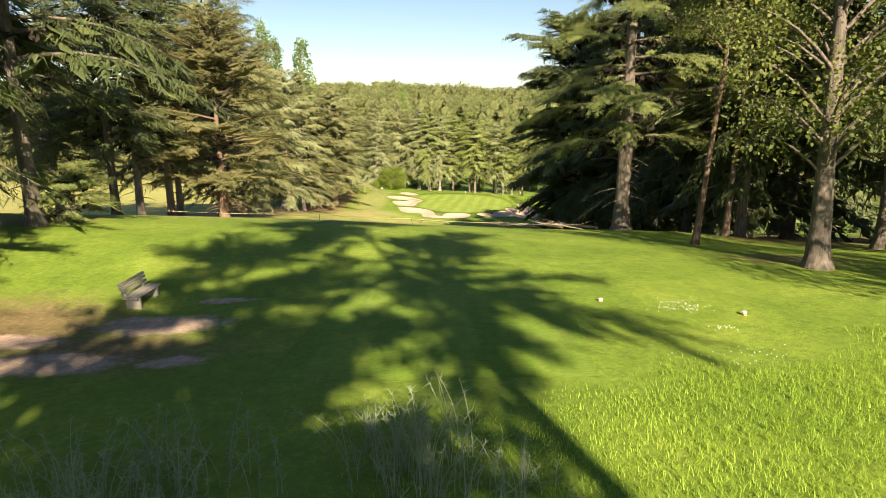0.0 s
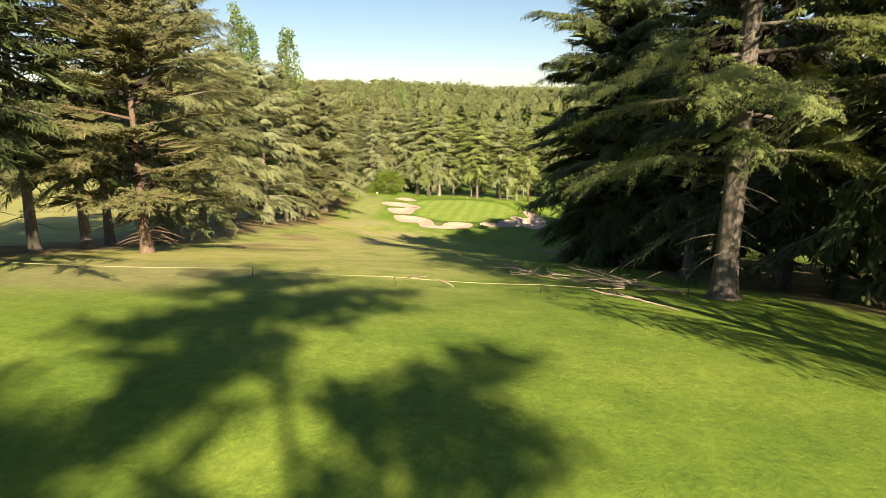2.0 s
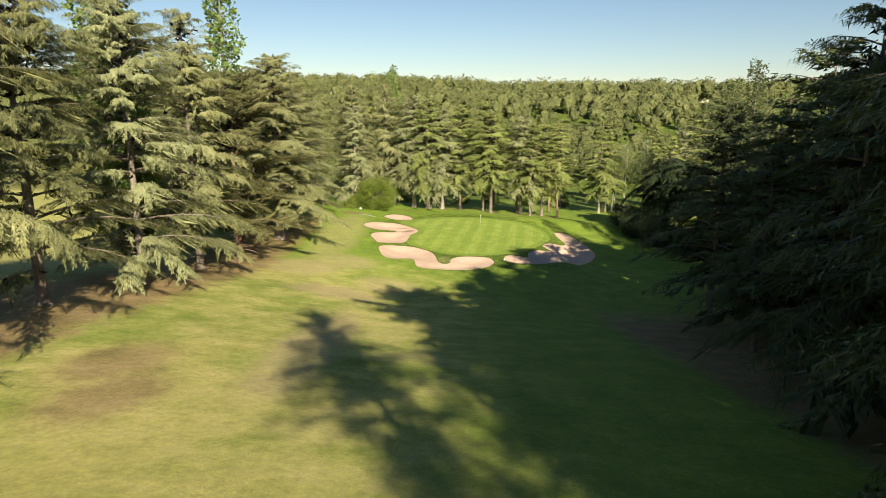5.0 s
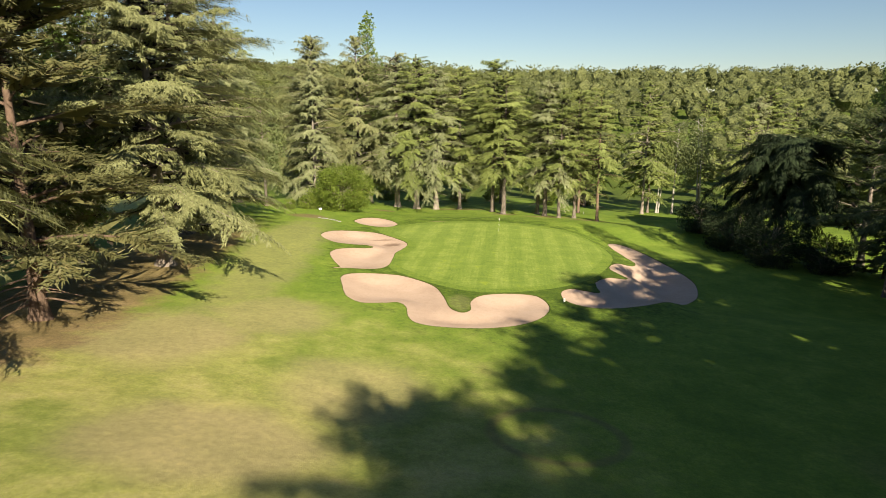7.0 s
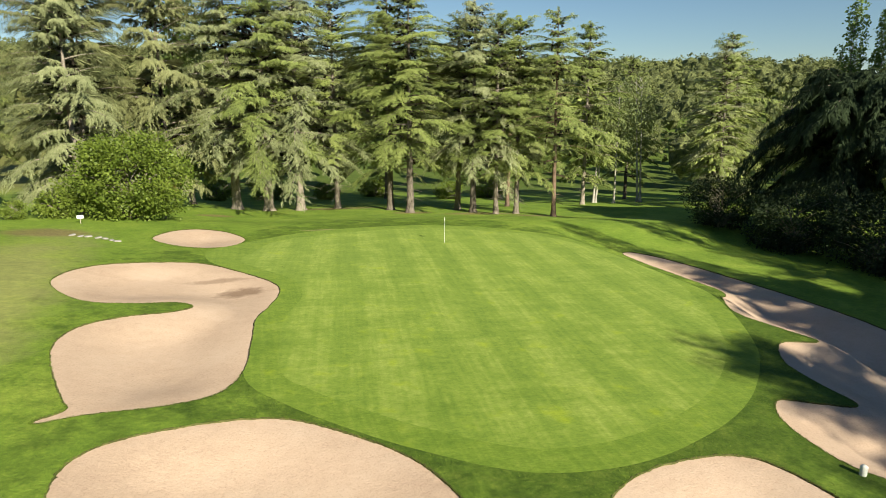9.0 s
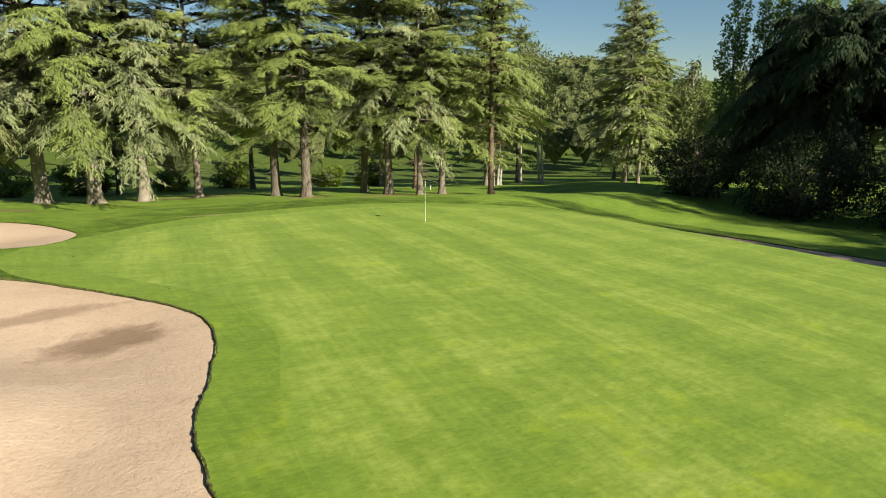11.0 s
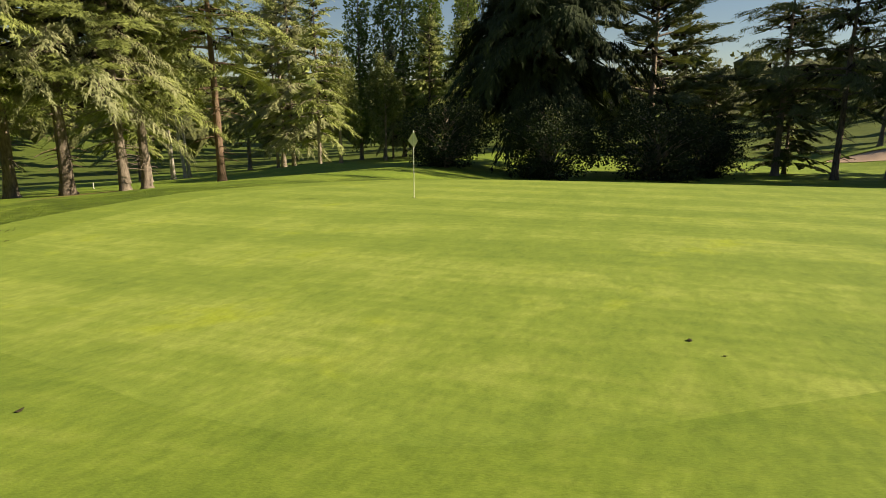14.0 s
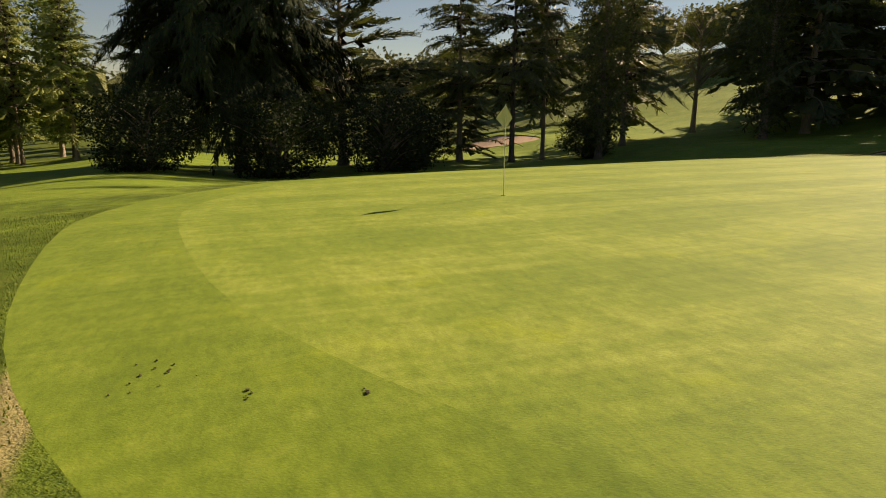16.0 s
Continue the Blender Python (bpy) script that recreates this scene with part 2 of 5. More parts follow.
    # needle litter and bare earth under the trees
    litter_c = n.ramp(n.math("ADD", n.math("MULTIPLY", fine, 0.5), n.math("MULTIPLY", mid, 0.5)),
                      [(0.3, (0.12, 0.07, 0.042)), (0.55, (0.27, 0.165, 0.1)), (0.8, (0.43, 0.29, 0.19))])
    lit = n.math("MULTIPLY", n.step(n.math("ADD", X, n.math("MULTIPLY", wob, 5)), -29, -32.5), n.math("MULTIPLY", n.step(Y, -182, -172), n.step(Y, 0, -14)))
    lit = n.math("MULTIPLY", lit, n.step(X, -47, -43))
    lit = n.math("MULTIPLY", lit, 0.75)
    lit_r = n.math("MULTIPLY", n.step(n.math("ADD", X, n.math("MULTIPLY", wob, 5)), 10.5, 14), n.math("MULTIPLY", n.step(Y, -172, -162), n.step(Y, -60, -75)))
    lit = n.math("MAXIMUM", lit, n.math("MULTIPLY", n.math("MULTIPLY", lit_r, n.step(X, 36, 28)), 0.8))
    for bx, by, rx, ry in ((-27.2, -106, 2.6, 4.5), (-26, -128, 3.2, 4), (-22.5, -134, 2.6, 2.0), (-24.5, -112, 2.2, 4), (-29.5, -171, 3.5, 2.2), (4.6, 29.3, 2.2, 1.3), (13, 26.6, 4.5, 1.4),
                           (20, 24, 3.4, 1.3), (-4, 37.5, 6, 1.2), (-29.5, 4.5, 2.6, 1.6), (-19, 30, 1.8, 1), (7.5, -178, 2.5, 1.6)):
        lit = n.math("MAXIMUM", lit, n.math("MULTIPLY", n.blob(bx, by, rx, ry, mid, 0.5), 0.6))
    col = n.mix(lit, col, litter_c)
    # the worn sandy ground round the bench
    ragged = n.math("ADD", n.math("MULTIPLY", n.noise(1.7, 5, 0.7), 1.3), -0.15)
    earth = n.math("MAXIMUM", n.blob(-20.3, -186.6, 3.2, 2.4, ragged, 0.6), n.blob(-16.6, -188.6, 3.0, 1.6, ragged, 0.6))
    col = n.mix(n.math("MULTIPLY", earth, 0.8), col, litter_c)
    worn = n.blob(-15.9, -186.3, 1.9, 0.8, ragged, 0.3)
    for bx, by, rx, ry in ((-17.4, -189.5, 1.9, 0.8), (-14.2, -189.6, 0.8, 0.4), (-19.4, -187.8, 1.2, 0.6), (-14.7, -184.1, 0.9, 0.25)):
        worn = n.math("MAXIMUM", worn, n.blob(bx, by, rx, ry, ragged, 0.3))
    worn_c = n.ramp(n.math("ADD", n.math("MULTIPLY", wob, 0.5), n.math("MULTIPLY", fine, 0.5)),
                    [(0.3, (0.3, 0.2, 0.15)), (0.55, (0.52, 0.38, 0.3)), (0.8, (0.64, 0.52, 0.44))])
    col = n.mix(worn, col, worn_c)
    # an old ring in the fairway
    dx, dy = n.math("SUBTRACT", X, -4.8), n.math("SUBTRACT", Y, -63.0)
    d = n.math("SQRT", n.math("ADD", n.math("MULTIPLY", dx, dx), n.math("MULTIPLY", dy, dy)))
    ring = n.math("SUBTRACT", 1.0, n.step(n.math("ABSOLUTE", n.math("SUBTRACT", d, n.math("ADD", 3.3, n.math("MULTIPLY", wob, 0.4)))), 0.1, 0.5))
    col = n.mix(n.math("MULTIPLY", ring, 0.55), col, (0.2, 0.16, 0.07))
    # ground turns much darker far off, beneath the woods
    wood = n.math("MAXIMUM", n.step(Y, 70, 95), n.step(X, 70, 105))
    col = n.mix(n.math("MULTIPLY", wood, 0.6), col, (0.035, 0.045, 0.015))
    grain = n.math("ADD", n.math("MULTIPLY", tiny, 0.5), n.math("MULTIPLY", n.noise(2.2, 5, 0.7), 0.5))
    col = n.mix(0.6, col, n.ramp(grain, [(0.32, (0.42, 0.44, 0.4)), (0.5, (1, 1, 1)), (0.68, (1.6, 1.52, 1.35))]), "MULTIPLY")
    return n.colour(col).bump(n.math("ADD", fine, n.math("MULTIPLY", tiny, 0.6)), 0.75, 0.05).mat


def mown_material(name, stops, stripe, angle, strength, sheen=0.0):
    """Close-cut turf with mowing stripes, bleached and lush patches."""
    n = Nodes(name, 0.82, 0, 0.15)
    n.bsdf.inputs["Sheen Weight"].default_value, n.bsdf.inputs["Sheen Roughness"].default_value = sheen, 0.5
    n.bsdf.inputs["Sheen Tint"].default_value = (0.8, 0.95, 0.35, 1)
    at = n.add("ShaderNodeMapping")
    at.inputs["Rotation"].default_value = (0, 0, radians(angle))
    n.link(n.place, at.inputs[0])
    sep = n.add("ShaderNodeSeparateXYZ")
    n.link(at.outputs[0], sep.inputs[0])
    mid, fine, tiny = n.noise(0.35, 4, 0.6), n.noise(3.0, 4, 0.65), n.noise(60, 3, 0.7)
    blot = n.noise(1.0, 3, 0.6, (1, 1, 1))
    streak = n.noise(1.0, 4, 0.6, (0.25, 1.6, 1, 30))
    lines = n.noise(1.0, 3, 0.6, (4.5, 0.22, 1), at.outputs[0])
    wave = n.math("SINE", n.math("MULTIPLY", n.math("ADD", sep.outputs[0], n.math("MULTIPLY", mid, 0.35)), math.pi / stripe))
    bands = n.math("MULTIPLY", n.step(wave, -0.35, 0.35), strength)
    fac = n.math("ADD", n.math("MULTIPLY", mid, 0.24), n.math("ADD", n.math("MULTIPLY", fine, 0.24), n.math("MULTIPLY", streak, 0.18)))
    fac = n.math("ADD", n.math("ADD", fac, n.math("MULTIPLY", lines, 0.2)), n.math("ADD", n.math("MULTIPLY", blot, 0.1), bands))
    col = n.ramp(fac, stops)
    lush = n.math("MULTIPLY", n.step(blot, 0.52, 0.74), n.step(mid, 0.45, 0.65))
    col = n.mix(n.math("MULTIPLY", lush, 0.75), col, (0.25, 0.32, 0.01))
    deep = n.math("MULTIPLY", n.step(n.noise(0.55, 4, 0.65, (0.6, 1.2, 1, 25)), 0.5, 0.7), n.step(mid, 0.6, 0.42))
    col = n.mix(n.math("MULTIPLY", deep, 0.3), col, (0.1, 0.165, 0.012))
    flecks = n.noise(9.0, 4, 0.75, (0.55, 1.3, 1, 20))
    col = n.mix(0.5, col, n.ramp(flecks, [(0.3, (0.55, 0.6, 0.5)), (0.5, (1, 1, 1)), (0.7, (1.4, 1.34, 1.5))]), "MULTIPLY")
    col = n.mix(0.45, col, n.ramp(tiny, [(0.25, (0.4, 0.42, 0.4)), (0.5, (1, 1, 1)), (0.78, (1.6, 1.55, 1.5))]), "MULTIPLY")
    return n.colour(col).bump(n.math("ADD", n.math("MULTIPLY", fine, 0.4), tiny), 0.35, 0.012).mat


def sand_material():
    n = Nodes("bunker_sand", 0.95, 0, 0.1)
    big, mid, fine, tiny = n.noise(0.3, 3), n.noise(2.2, 4, 0.6), n.noise(14, 4, 0.7), n.noise(90, 2, 0.6)
    col = n.ramp(n.math("ADD", n.math("MULTIPLY", big, 0.5), n.math("ADD", n.math("MULTIPLY", mid, 0.25), n.math("MULTIPLY", fine, 0.25))),
                 [(0.25, (0.43, 0.305, 0.225)), (0.5, (0.55, 0.402, 0.305)), (0.75, (0.64, 0.49, 0.385))])
    damp = n.math("MAXIMUM", n.blob(-15.6, -12.6, 1.2, 0.7, mid, 0.5), n.math("MULTIPLY", n.blob(-16.9, -10.2, 1.6, 0.35, mid, 0.5), 0.7))
    col = n.mix(n.math("MULTIPLY", damp, 0.75), col, (0.19, 0.12, 0.08))
    col = n.mix(0.4, col, n.ramp(fine, [(0.28, (0.6, 0.55, 0.5)), (0.45, (1, 1, 1)), (0.8, (1.12, 1.1, 1.08))]), "MULTIPLY")
    rake = n.math("SINE", n.math("MULTIPLY", n.math("ADD", n.xyz()[1], n.math("MULTIPLY", mid, 1.2)), 36))
    return n.colour(col).bump(n.math("ADD", n.math("ADD", mid, n.math("MULTIPLY", fine, 0.6)), n.math("ADD", n.math("MULTIPLY", rake, 0.04), n.math("MULTIPLY", tiny, 0.25))), 0.45, 0.06).mat


TURF = turf_material()
GREEN = mown_material("putting_turf", [(0.36, (0.096, 0.166, 0.016)), (0.5, (0.17, 0.244, 0.03)), (0.64, (0.292, 0.35, 0.07))], 1.7, 8, 0.05, 0.1)
COLLAR = mown_material("collar_turf", [(0.36, (0.084, 0.15, 0.013)), (0.5, (0.15, 0.222, 0.024)), (0.66, (0.262, 0.32, 0.06))], 30, 0, 0.0, 0.08)
TEE = mown_material("tee_turf", [(0.34, (0.09, 0.165, 0.018)), (0.5, (0.145, 0.23, 0.03)), (0.7, (0.24, 0.3, 0.06))], 1.3, 0, 0.06)
SAND = sand_material()


# ---------------------------------------------------------------- helpers for meshes
def mesh_of(name, verts, faces, material, smooth=False):
    me = bpy.data.meshes.new(name)
    me.from_pydata(np.asarray(verts, float).tolist(), [], [list(map(int, f)) for f in faces] if not isinstance(faces, np.ndarray) else faces.tolist())
    me.materials.append(material)
    if smooth:
        me.polygons.foreach_set("use_smooth", [True] * len(me.polygons))
    me.update()
    return me


def part(name, data, material=None, parent=None, label="", at=(0, 0, 0)):
    """A mesh, or a bmesh, as one object under a thing or a part."""
    if isinstance(data, bmesh.types.BMesh):
        me = bpy.data.meshes.new(name)
        data.to_mesh(me)
        data.free()
        me.materials.append(material)
        data = me
    ob = new(name, data)
    ob.parent, ob.location = parent, at
    return tagged(ob, label) if label else ob


def thing(name, x, y, label, category, group="", z=None, turn=0.0):
    ob = new(name)
    ob.empty_display_size = 0.3
    ob.location = (x, y, float(ground(x, y)) if z is None else z)
    ob.rotation_euler = (0, 0, radians(turn))
    return tagged(ob, label, category, group)


def box(bm, size, at=(0, 0, 0), turn=(0, 0, 0), bevel=0.0):
    made = bmesh.ops.create_cube(bm, size=1)["verts"]
    bmesh.ops.transform(bm, matrix=Matrix.LocRotScale(at, Euler([radians(a) for a in turn]), size), verts=made)
    if bevel:
        edges = {e for v in made for e in v.link_edges}
        bmesh.ops.bevel(bm, geom=list(edges), offset=bevel, segments=2, affect="EDGES", profile=0.6)
    return bm


def tube(points, radii, sides=8):
    """Vertices and quads of a tapered tube along points, closed at its end."""
    P, R = np.asarray(points, float), np.asarray(radii, float)
    t = np.gradient(P, axis=0)
    t /= np.linalg.norm(t, axis=1)[:, None] + 1e-9
    ref = np.where(np.abs(t[:, 2:3]) > 0.9, np.array([[1.0, 0, 0]]), np.array([[0, 0, 1.0]]))
    u = np.cross(t, ref)
    u /= np.linalg.norm(u, axis=1)[:, None] + 1e-9
    v = np.cross(t, u)
    a = np.arange(sides) * 2 * math.pi / sides
    V = P[:, None] + R[:, None, None] * (np.cos(a)[None, :, None] * u[:, None] + np.sin(a)[None, :, None] * v[:, None])
    n = len(P)
    i, j = np.meshgrid(np.arange(n - 1), np.arange(sides), indexing="ij")
    k = (j + 1) % sides
    F = np.stack([i * sides + j, i * sides + k, (i + 1) * sides + k, (i + 1) * sides + j], -1).reshape(-1, 4)
    return V.reshape(-1, 3), F


def joined(pieces):
    V, F, n = [], [], 0
    for v, f in pieces:
        V.append(v)
        F.append(f + n)
        n += len(v)
    return np.concatenate(V), np.concatenate(F)


def smoothstep(a, b, x):
    t = np.clip((np.asarray(x, float) - a) / (b - a), 0, 1)
    return t * t * (3 - 2 * t)


# ---------------------------------------------------------------- the lie of the land
KNOTS = ((-400, 26), (-260, 24.6), (-195, 23.75), (-180, 23.4), (-168, 22.1), (-158, 20.3), (-137, 16.3), (-120, 13), (-100, 8.8), (-80, 4.5), (-60, 1.4),
         (-45, 0.6), (-25, 0.25), (0, 0), (12, -0.35), (25, -2.1), (40, -3.1), (70, -6), (120, -9), (200, -11), (320, -12), (4000, -12))
KY, KZ = np.array([k[0] for k in KNOTS], float), np.array([k[1] for k in KNOTS], float)
KH = np.diff(KY)
KD = np.diff(KZ) / KH
KM = np.concatenate([[KD[0]], np.where(KD[:-1] * KD[1:] > 0, (3 * KH[:-1] + 3 * KH[1:]) / ((2 * KH[1:] + KH[:-1]) / np.where(KD[:-1] == 0, 1, KD[:-1]) + (KH[1:] + 2 * KH[:-1]) / np.where(KD[1:] == 0, 1, KD[1:])), 0), [KD[-1]]])


def profile(y):
    """Height along the hole's middle line."""
    y = np.asarray(y, float)
    i = np.clip(np.searchsorted(KY, y) - 1, 0, len(KH) - 1)
    t = np.clip((y - KY[i]) / KH[i], 0, 1)
    return ((1 + 2 * t) * (1 - t) ** 2 * KZ[i] + t * (1 - t) ** 2 * KH[i] * KM[i] + t * t * (3 - 2 * t) * KZ[i + 1] + t * t * (t - 1) * KH[i] * KM[i + 1])


def ground(x, y):
    """Height of the ground: the fall from tee to green, its side slopes and the wooded hill beyond."""
    x, y = np.asarray(x, float), np.asarray(y, float)
    lo, hi, g, b = smoothstep(-187, -168, y), smoothstep(-135, -72, y), smoothstep(-75, -35, y), smoothstep(5, 30, y)
    xl, xr = np.clip(-15 - x, 0, 80), np.clip(x - 14, 0, 200)
    z = profile(y)
    z = z + (0.03 * lo + (0.19 * (1 - g) + 0.09 * g) * hi) * xl * np.exp(-xl / 80)
    z = z - 0.062 * np.clip(x, -15, 14) * lo * (1 - 0.5 * b) * (1 - 0.6 * smoothstep(-12, 6, y) * (x < 0))
    z = z - 0.07 * xr * np.exp(-xr / 150) * lo * smoothstep(-85, -30, y)
    z = z - 0.5 * np.exp(-((x + 17.5) ** 2 + (y + 186) ** 2) / 40)
    z = z + 0.5 * np.exp(-((x - 8) ** 2 + (y + 160) ** 2) / 60)
    z = z - 1.15 * smoothstep(11.8, 16.5, x) * smoothstep(-42, -30, y) * smoothstep(12, 0, y)
    away = y + 0.35 * np.clip(x - 60, 0, 900)
    z = z + 43.5 * smoothstep(110, 480, away)
    z = z + 1.3 * np.exp(-((x - 76) ** 2 + (y + 38.5) ** 2) / 40)
    z = z + 1.1 * np.exp(-((x - 42) ** 2 + (y - 26) ** 2) / 60)
    return z


def curve(points, per=6):
    """A smooth closed outline through the points."""
    P = np.asarray(points, float)
    a, b, c, d = np.roll(P, 1, 0), P, np.roll(P, -1, 0), np.roll(P, -2, 0)
    t = (np.arange(per) / per)[None, :, None]
    Q = 0.5 * (2 * b[:, None] + (c - a)[:, None] * t + (2 * a - 5 * b + 4 * c - d)[:, None] * t * t + (3 * b - a - 3 * c + d)[:, None] * t ** 3)
    return Q.reshape(-1, 2)


def inside(poly, x, y):
    x, y = np.asarray(x, float), np.asarray(y, float)
    hit = np.zeros(x.shape, bool)
    for (x0, y0), (x1, y1) in zip(poly, np.roll(poly, -1, 0)):
        if y0 != y1:
            hit ^= ((y0 > y) != (y1 > y)) & (x < (x1 - x0) * (y - y0) / (y1 - y0) + x0)
    return hit


def distance(poly, x, y):
    p = np.stack([np.asarray(x, float).ravel(), np.asarray(y, float).ravel()], 1)
    best = np.full(len(p), 1e9)
    for a, b in zip(poly, np.roll(poly, -1, 0)):
        ab = b - a
        t = np.clip(((p - a) @ ab) / (ab @ ab + 1e-12), 0, 1)
        best = np.minimum(best, np.linalg.norm(p - a - t[:, None] * ab, axis=1))
    return best


BUNKERS = {
    "front": curve([(-19.9, -30.9), (-18.6, -29.2), (-14.9, -28.3), (-12.6, -29.6), (-10.6, -32), (-9.7, -35.5), (-9.3, -38.8), (-8.4, -40.2), (-7.5, -39.4), (-7.2, -36.7),
                    (-6, -34.6), (-3.6, -33.5), (-0.8, -33.6), (0.1, -35.6), (-0.1, -38.3), (-1.6, -41.2), (-4, -43.3), (-7, -44.4), (-10.3, -44.5), (-12.3, -43.7),
                    (-13, -42), (-13.2, -39.6), (-13.9, -38.3), (-15.2, -38.6), (-17.2, -39.2), (-18.7, -37.5), (-19.5, -34)]),
    "left": curve([(-24.9, -11.8), (-24.4, -9.1), (-22.6, -7.2), (-18.4, -6.4), (-15.8, -8.6), (-13.9, -11.4), (-13.6, -13.6), (-14.3, -16.3), (-14.9, -18.1), (-15.1, -20.8), (-15.4, -24.2),
                   (-16, -26), (-17, -26.9), (-18.6, -27.4), (-20.0, -27.65), (-21.1, -28.1), (-21.2, -27.8), (-20.6, -27.2), (-20.9, -26.4), (-21.7, -24.2), (-22.4, -21.4), (-22, -19.2), (-20.5, -17.8), (-18.7, -17.1),
                   (-17.8, -16.2), (-18.6, -15.6), (-20.3, -15.8), (-22.3, -15.6), (-23.8, -14.2)]),
    "small": curve([(-22.1, 3.1), (-21.2, 6.8), (-19.3, 8.6), (-17, 7.8), (-15.4, 4.6), (-16.2, 1.4), (-18, -0.6), (-20.4, 0.2)]),
    "right": curve([(17, 0.5), (18.8, 0.7), (20.2, -3), (21.2, -10.4), (21.6, -15.8), (21.2, -21), (19, -26.8), (16.4, -30.1), (12, -34), (7.9, -36.3), (5, -37), (3.3, -36.5),
                    (2.1, -34.8), (2.4, -32), (3.7, -30.4), (5, -30.9), (6.5, -31.4), (6.8, -29.2), (7.4, -27), (9.4, -24.9), (11.5, -25.1), (11.2, -23), (10.8, -20.7), (11.6, -18.6),
                    (14.2, -15.2), (16.8, -12.6), (16.8, -8.6), (16.6, -3.6)]),
    "far": curve([(66.5, -40), (69, -41.5), (72, -39.5), (74.6, -36), (75.4, -32), (74, -30.4), (71.5, -31.2), (69, -34), (66.8, -37)]),
}
PUTTING = curve([(-17.6, -2.6), (-16.2, 1.2), (-13.6, 4.4), (-9.7, 7.25), (-4.4, 8.65), (3.6, 8.6), (9.8, 5.2), (13, -0.8), (14.2, -7), (13, -13.8), (10.6, -19.6), (7.6, -24.7), (5.2, -27.5),
                 (2.2, -30.1), (-1, -31.9), (-4.4, -33), (-7.6, -32.8), (-10.3, -31), (-12.2, -29.2), (-13.9, -27.2), (-15.1, -25), (-15.0, -20.8), (-14.6, -17.9), (-13.5, -14.2),
                 (-13.75, -11.2), (-15.5, -8.4), (-17.2, -6.0)], 5)
TEE_BOX = np.array([(-11.5, -191.4), (-4.0, -191.2), (-3.3, -182), (-10.8, -182.6)])


def inset(poly, d):
    n = np.roll(poly, -1, 0) - np.roll(poly, 1, 0)
    n = np.stack([n[:, 1], -n[:, 0]], 1) / (np.linalg.norm(n, axis=1)[:, None] + 1e-9)
    p = poly + n * 0.1
    n[~inside(poly, p[:, 0], p[:, 1])] *= -1
    return poly + n * d


PUTTING = inset(PUTTING, -0.3)
INNER = inset(PUTTING, (1.35 + 1.5 * np.exp(-((PUTTING[:, 0] + 16.5) ** 2 + (PUTTING[:, 1] + 1.5) ** 2) / 22) + 0.7 * smoothstep(4, 8, PUTTING[:, 1]))[:, None])


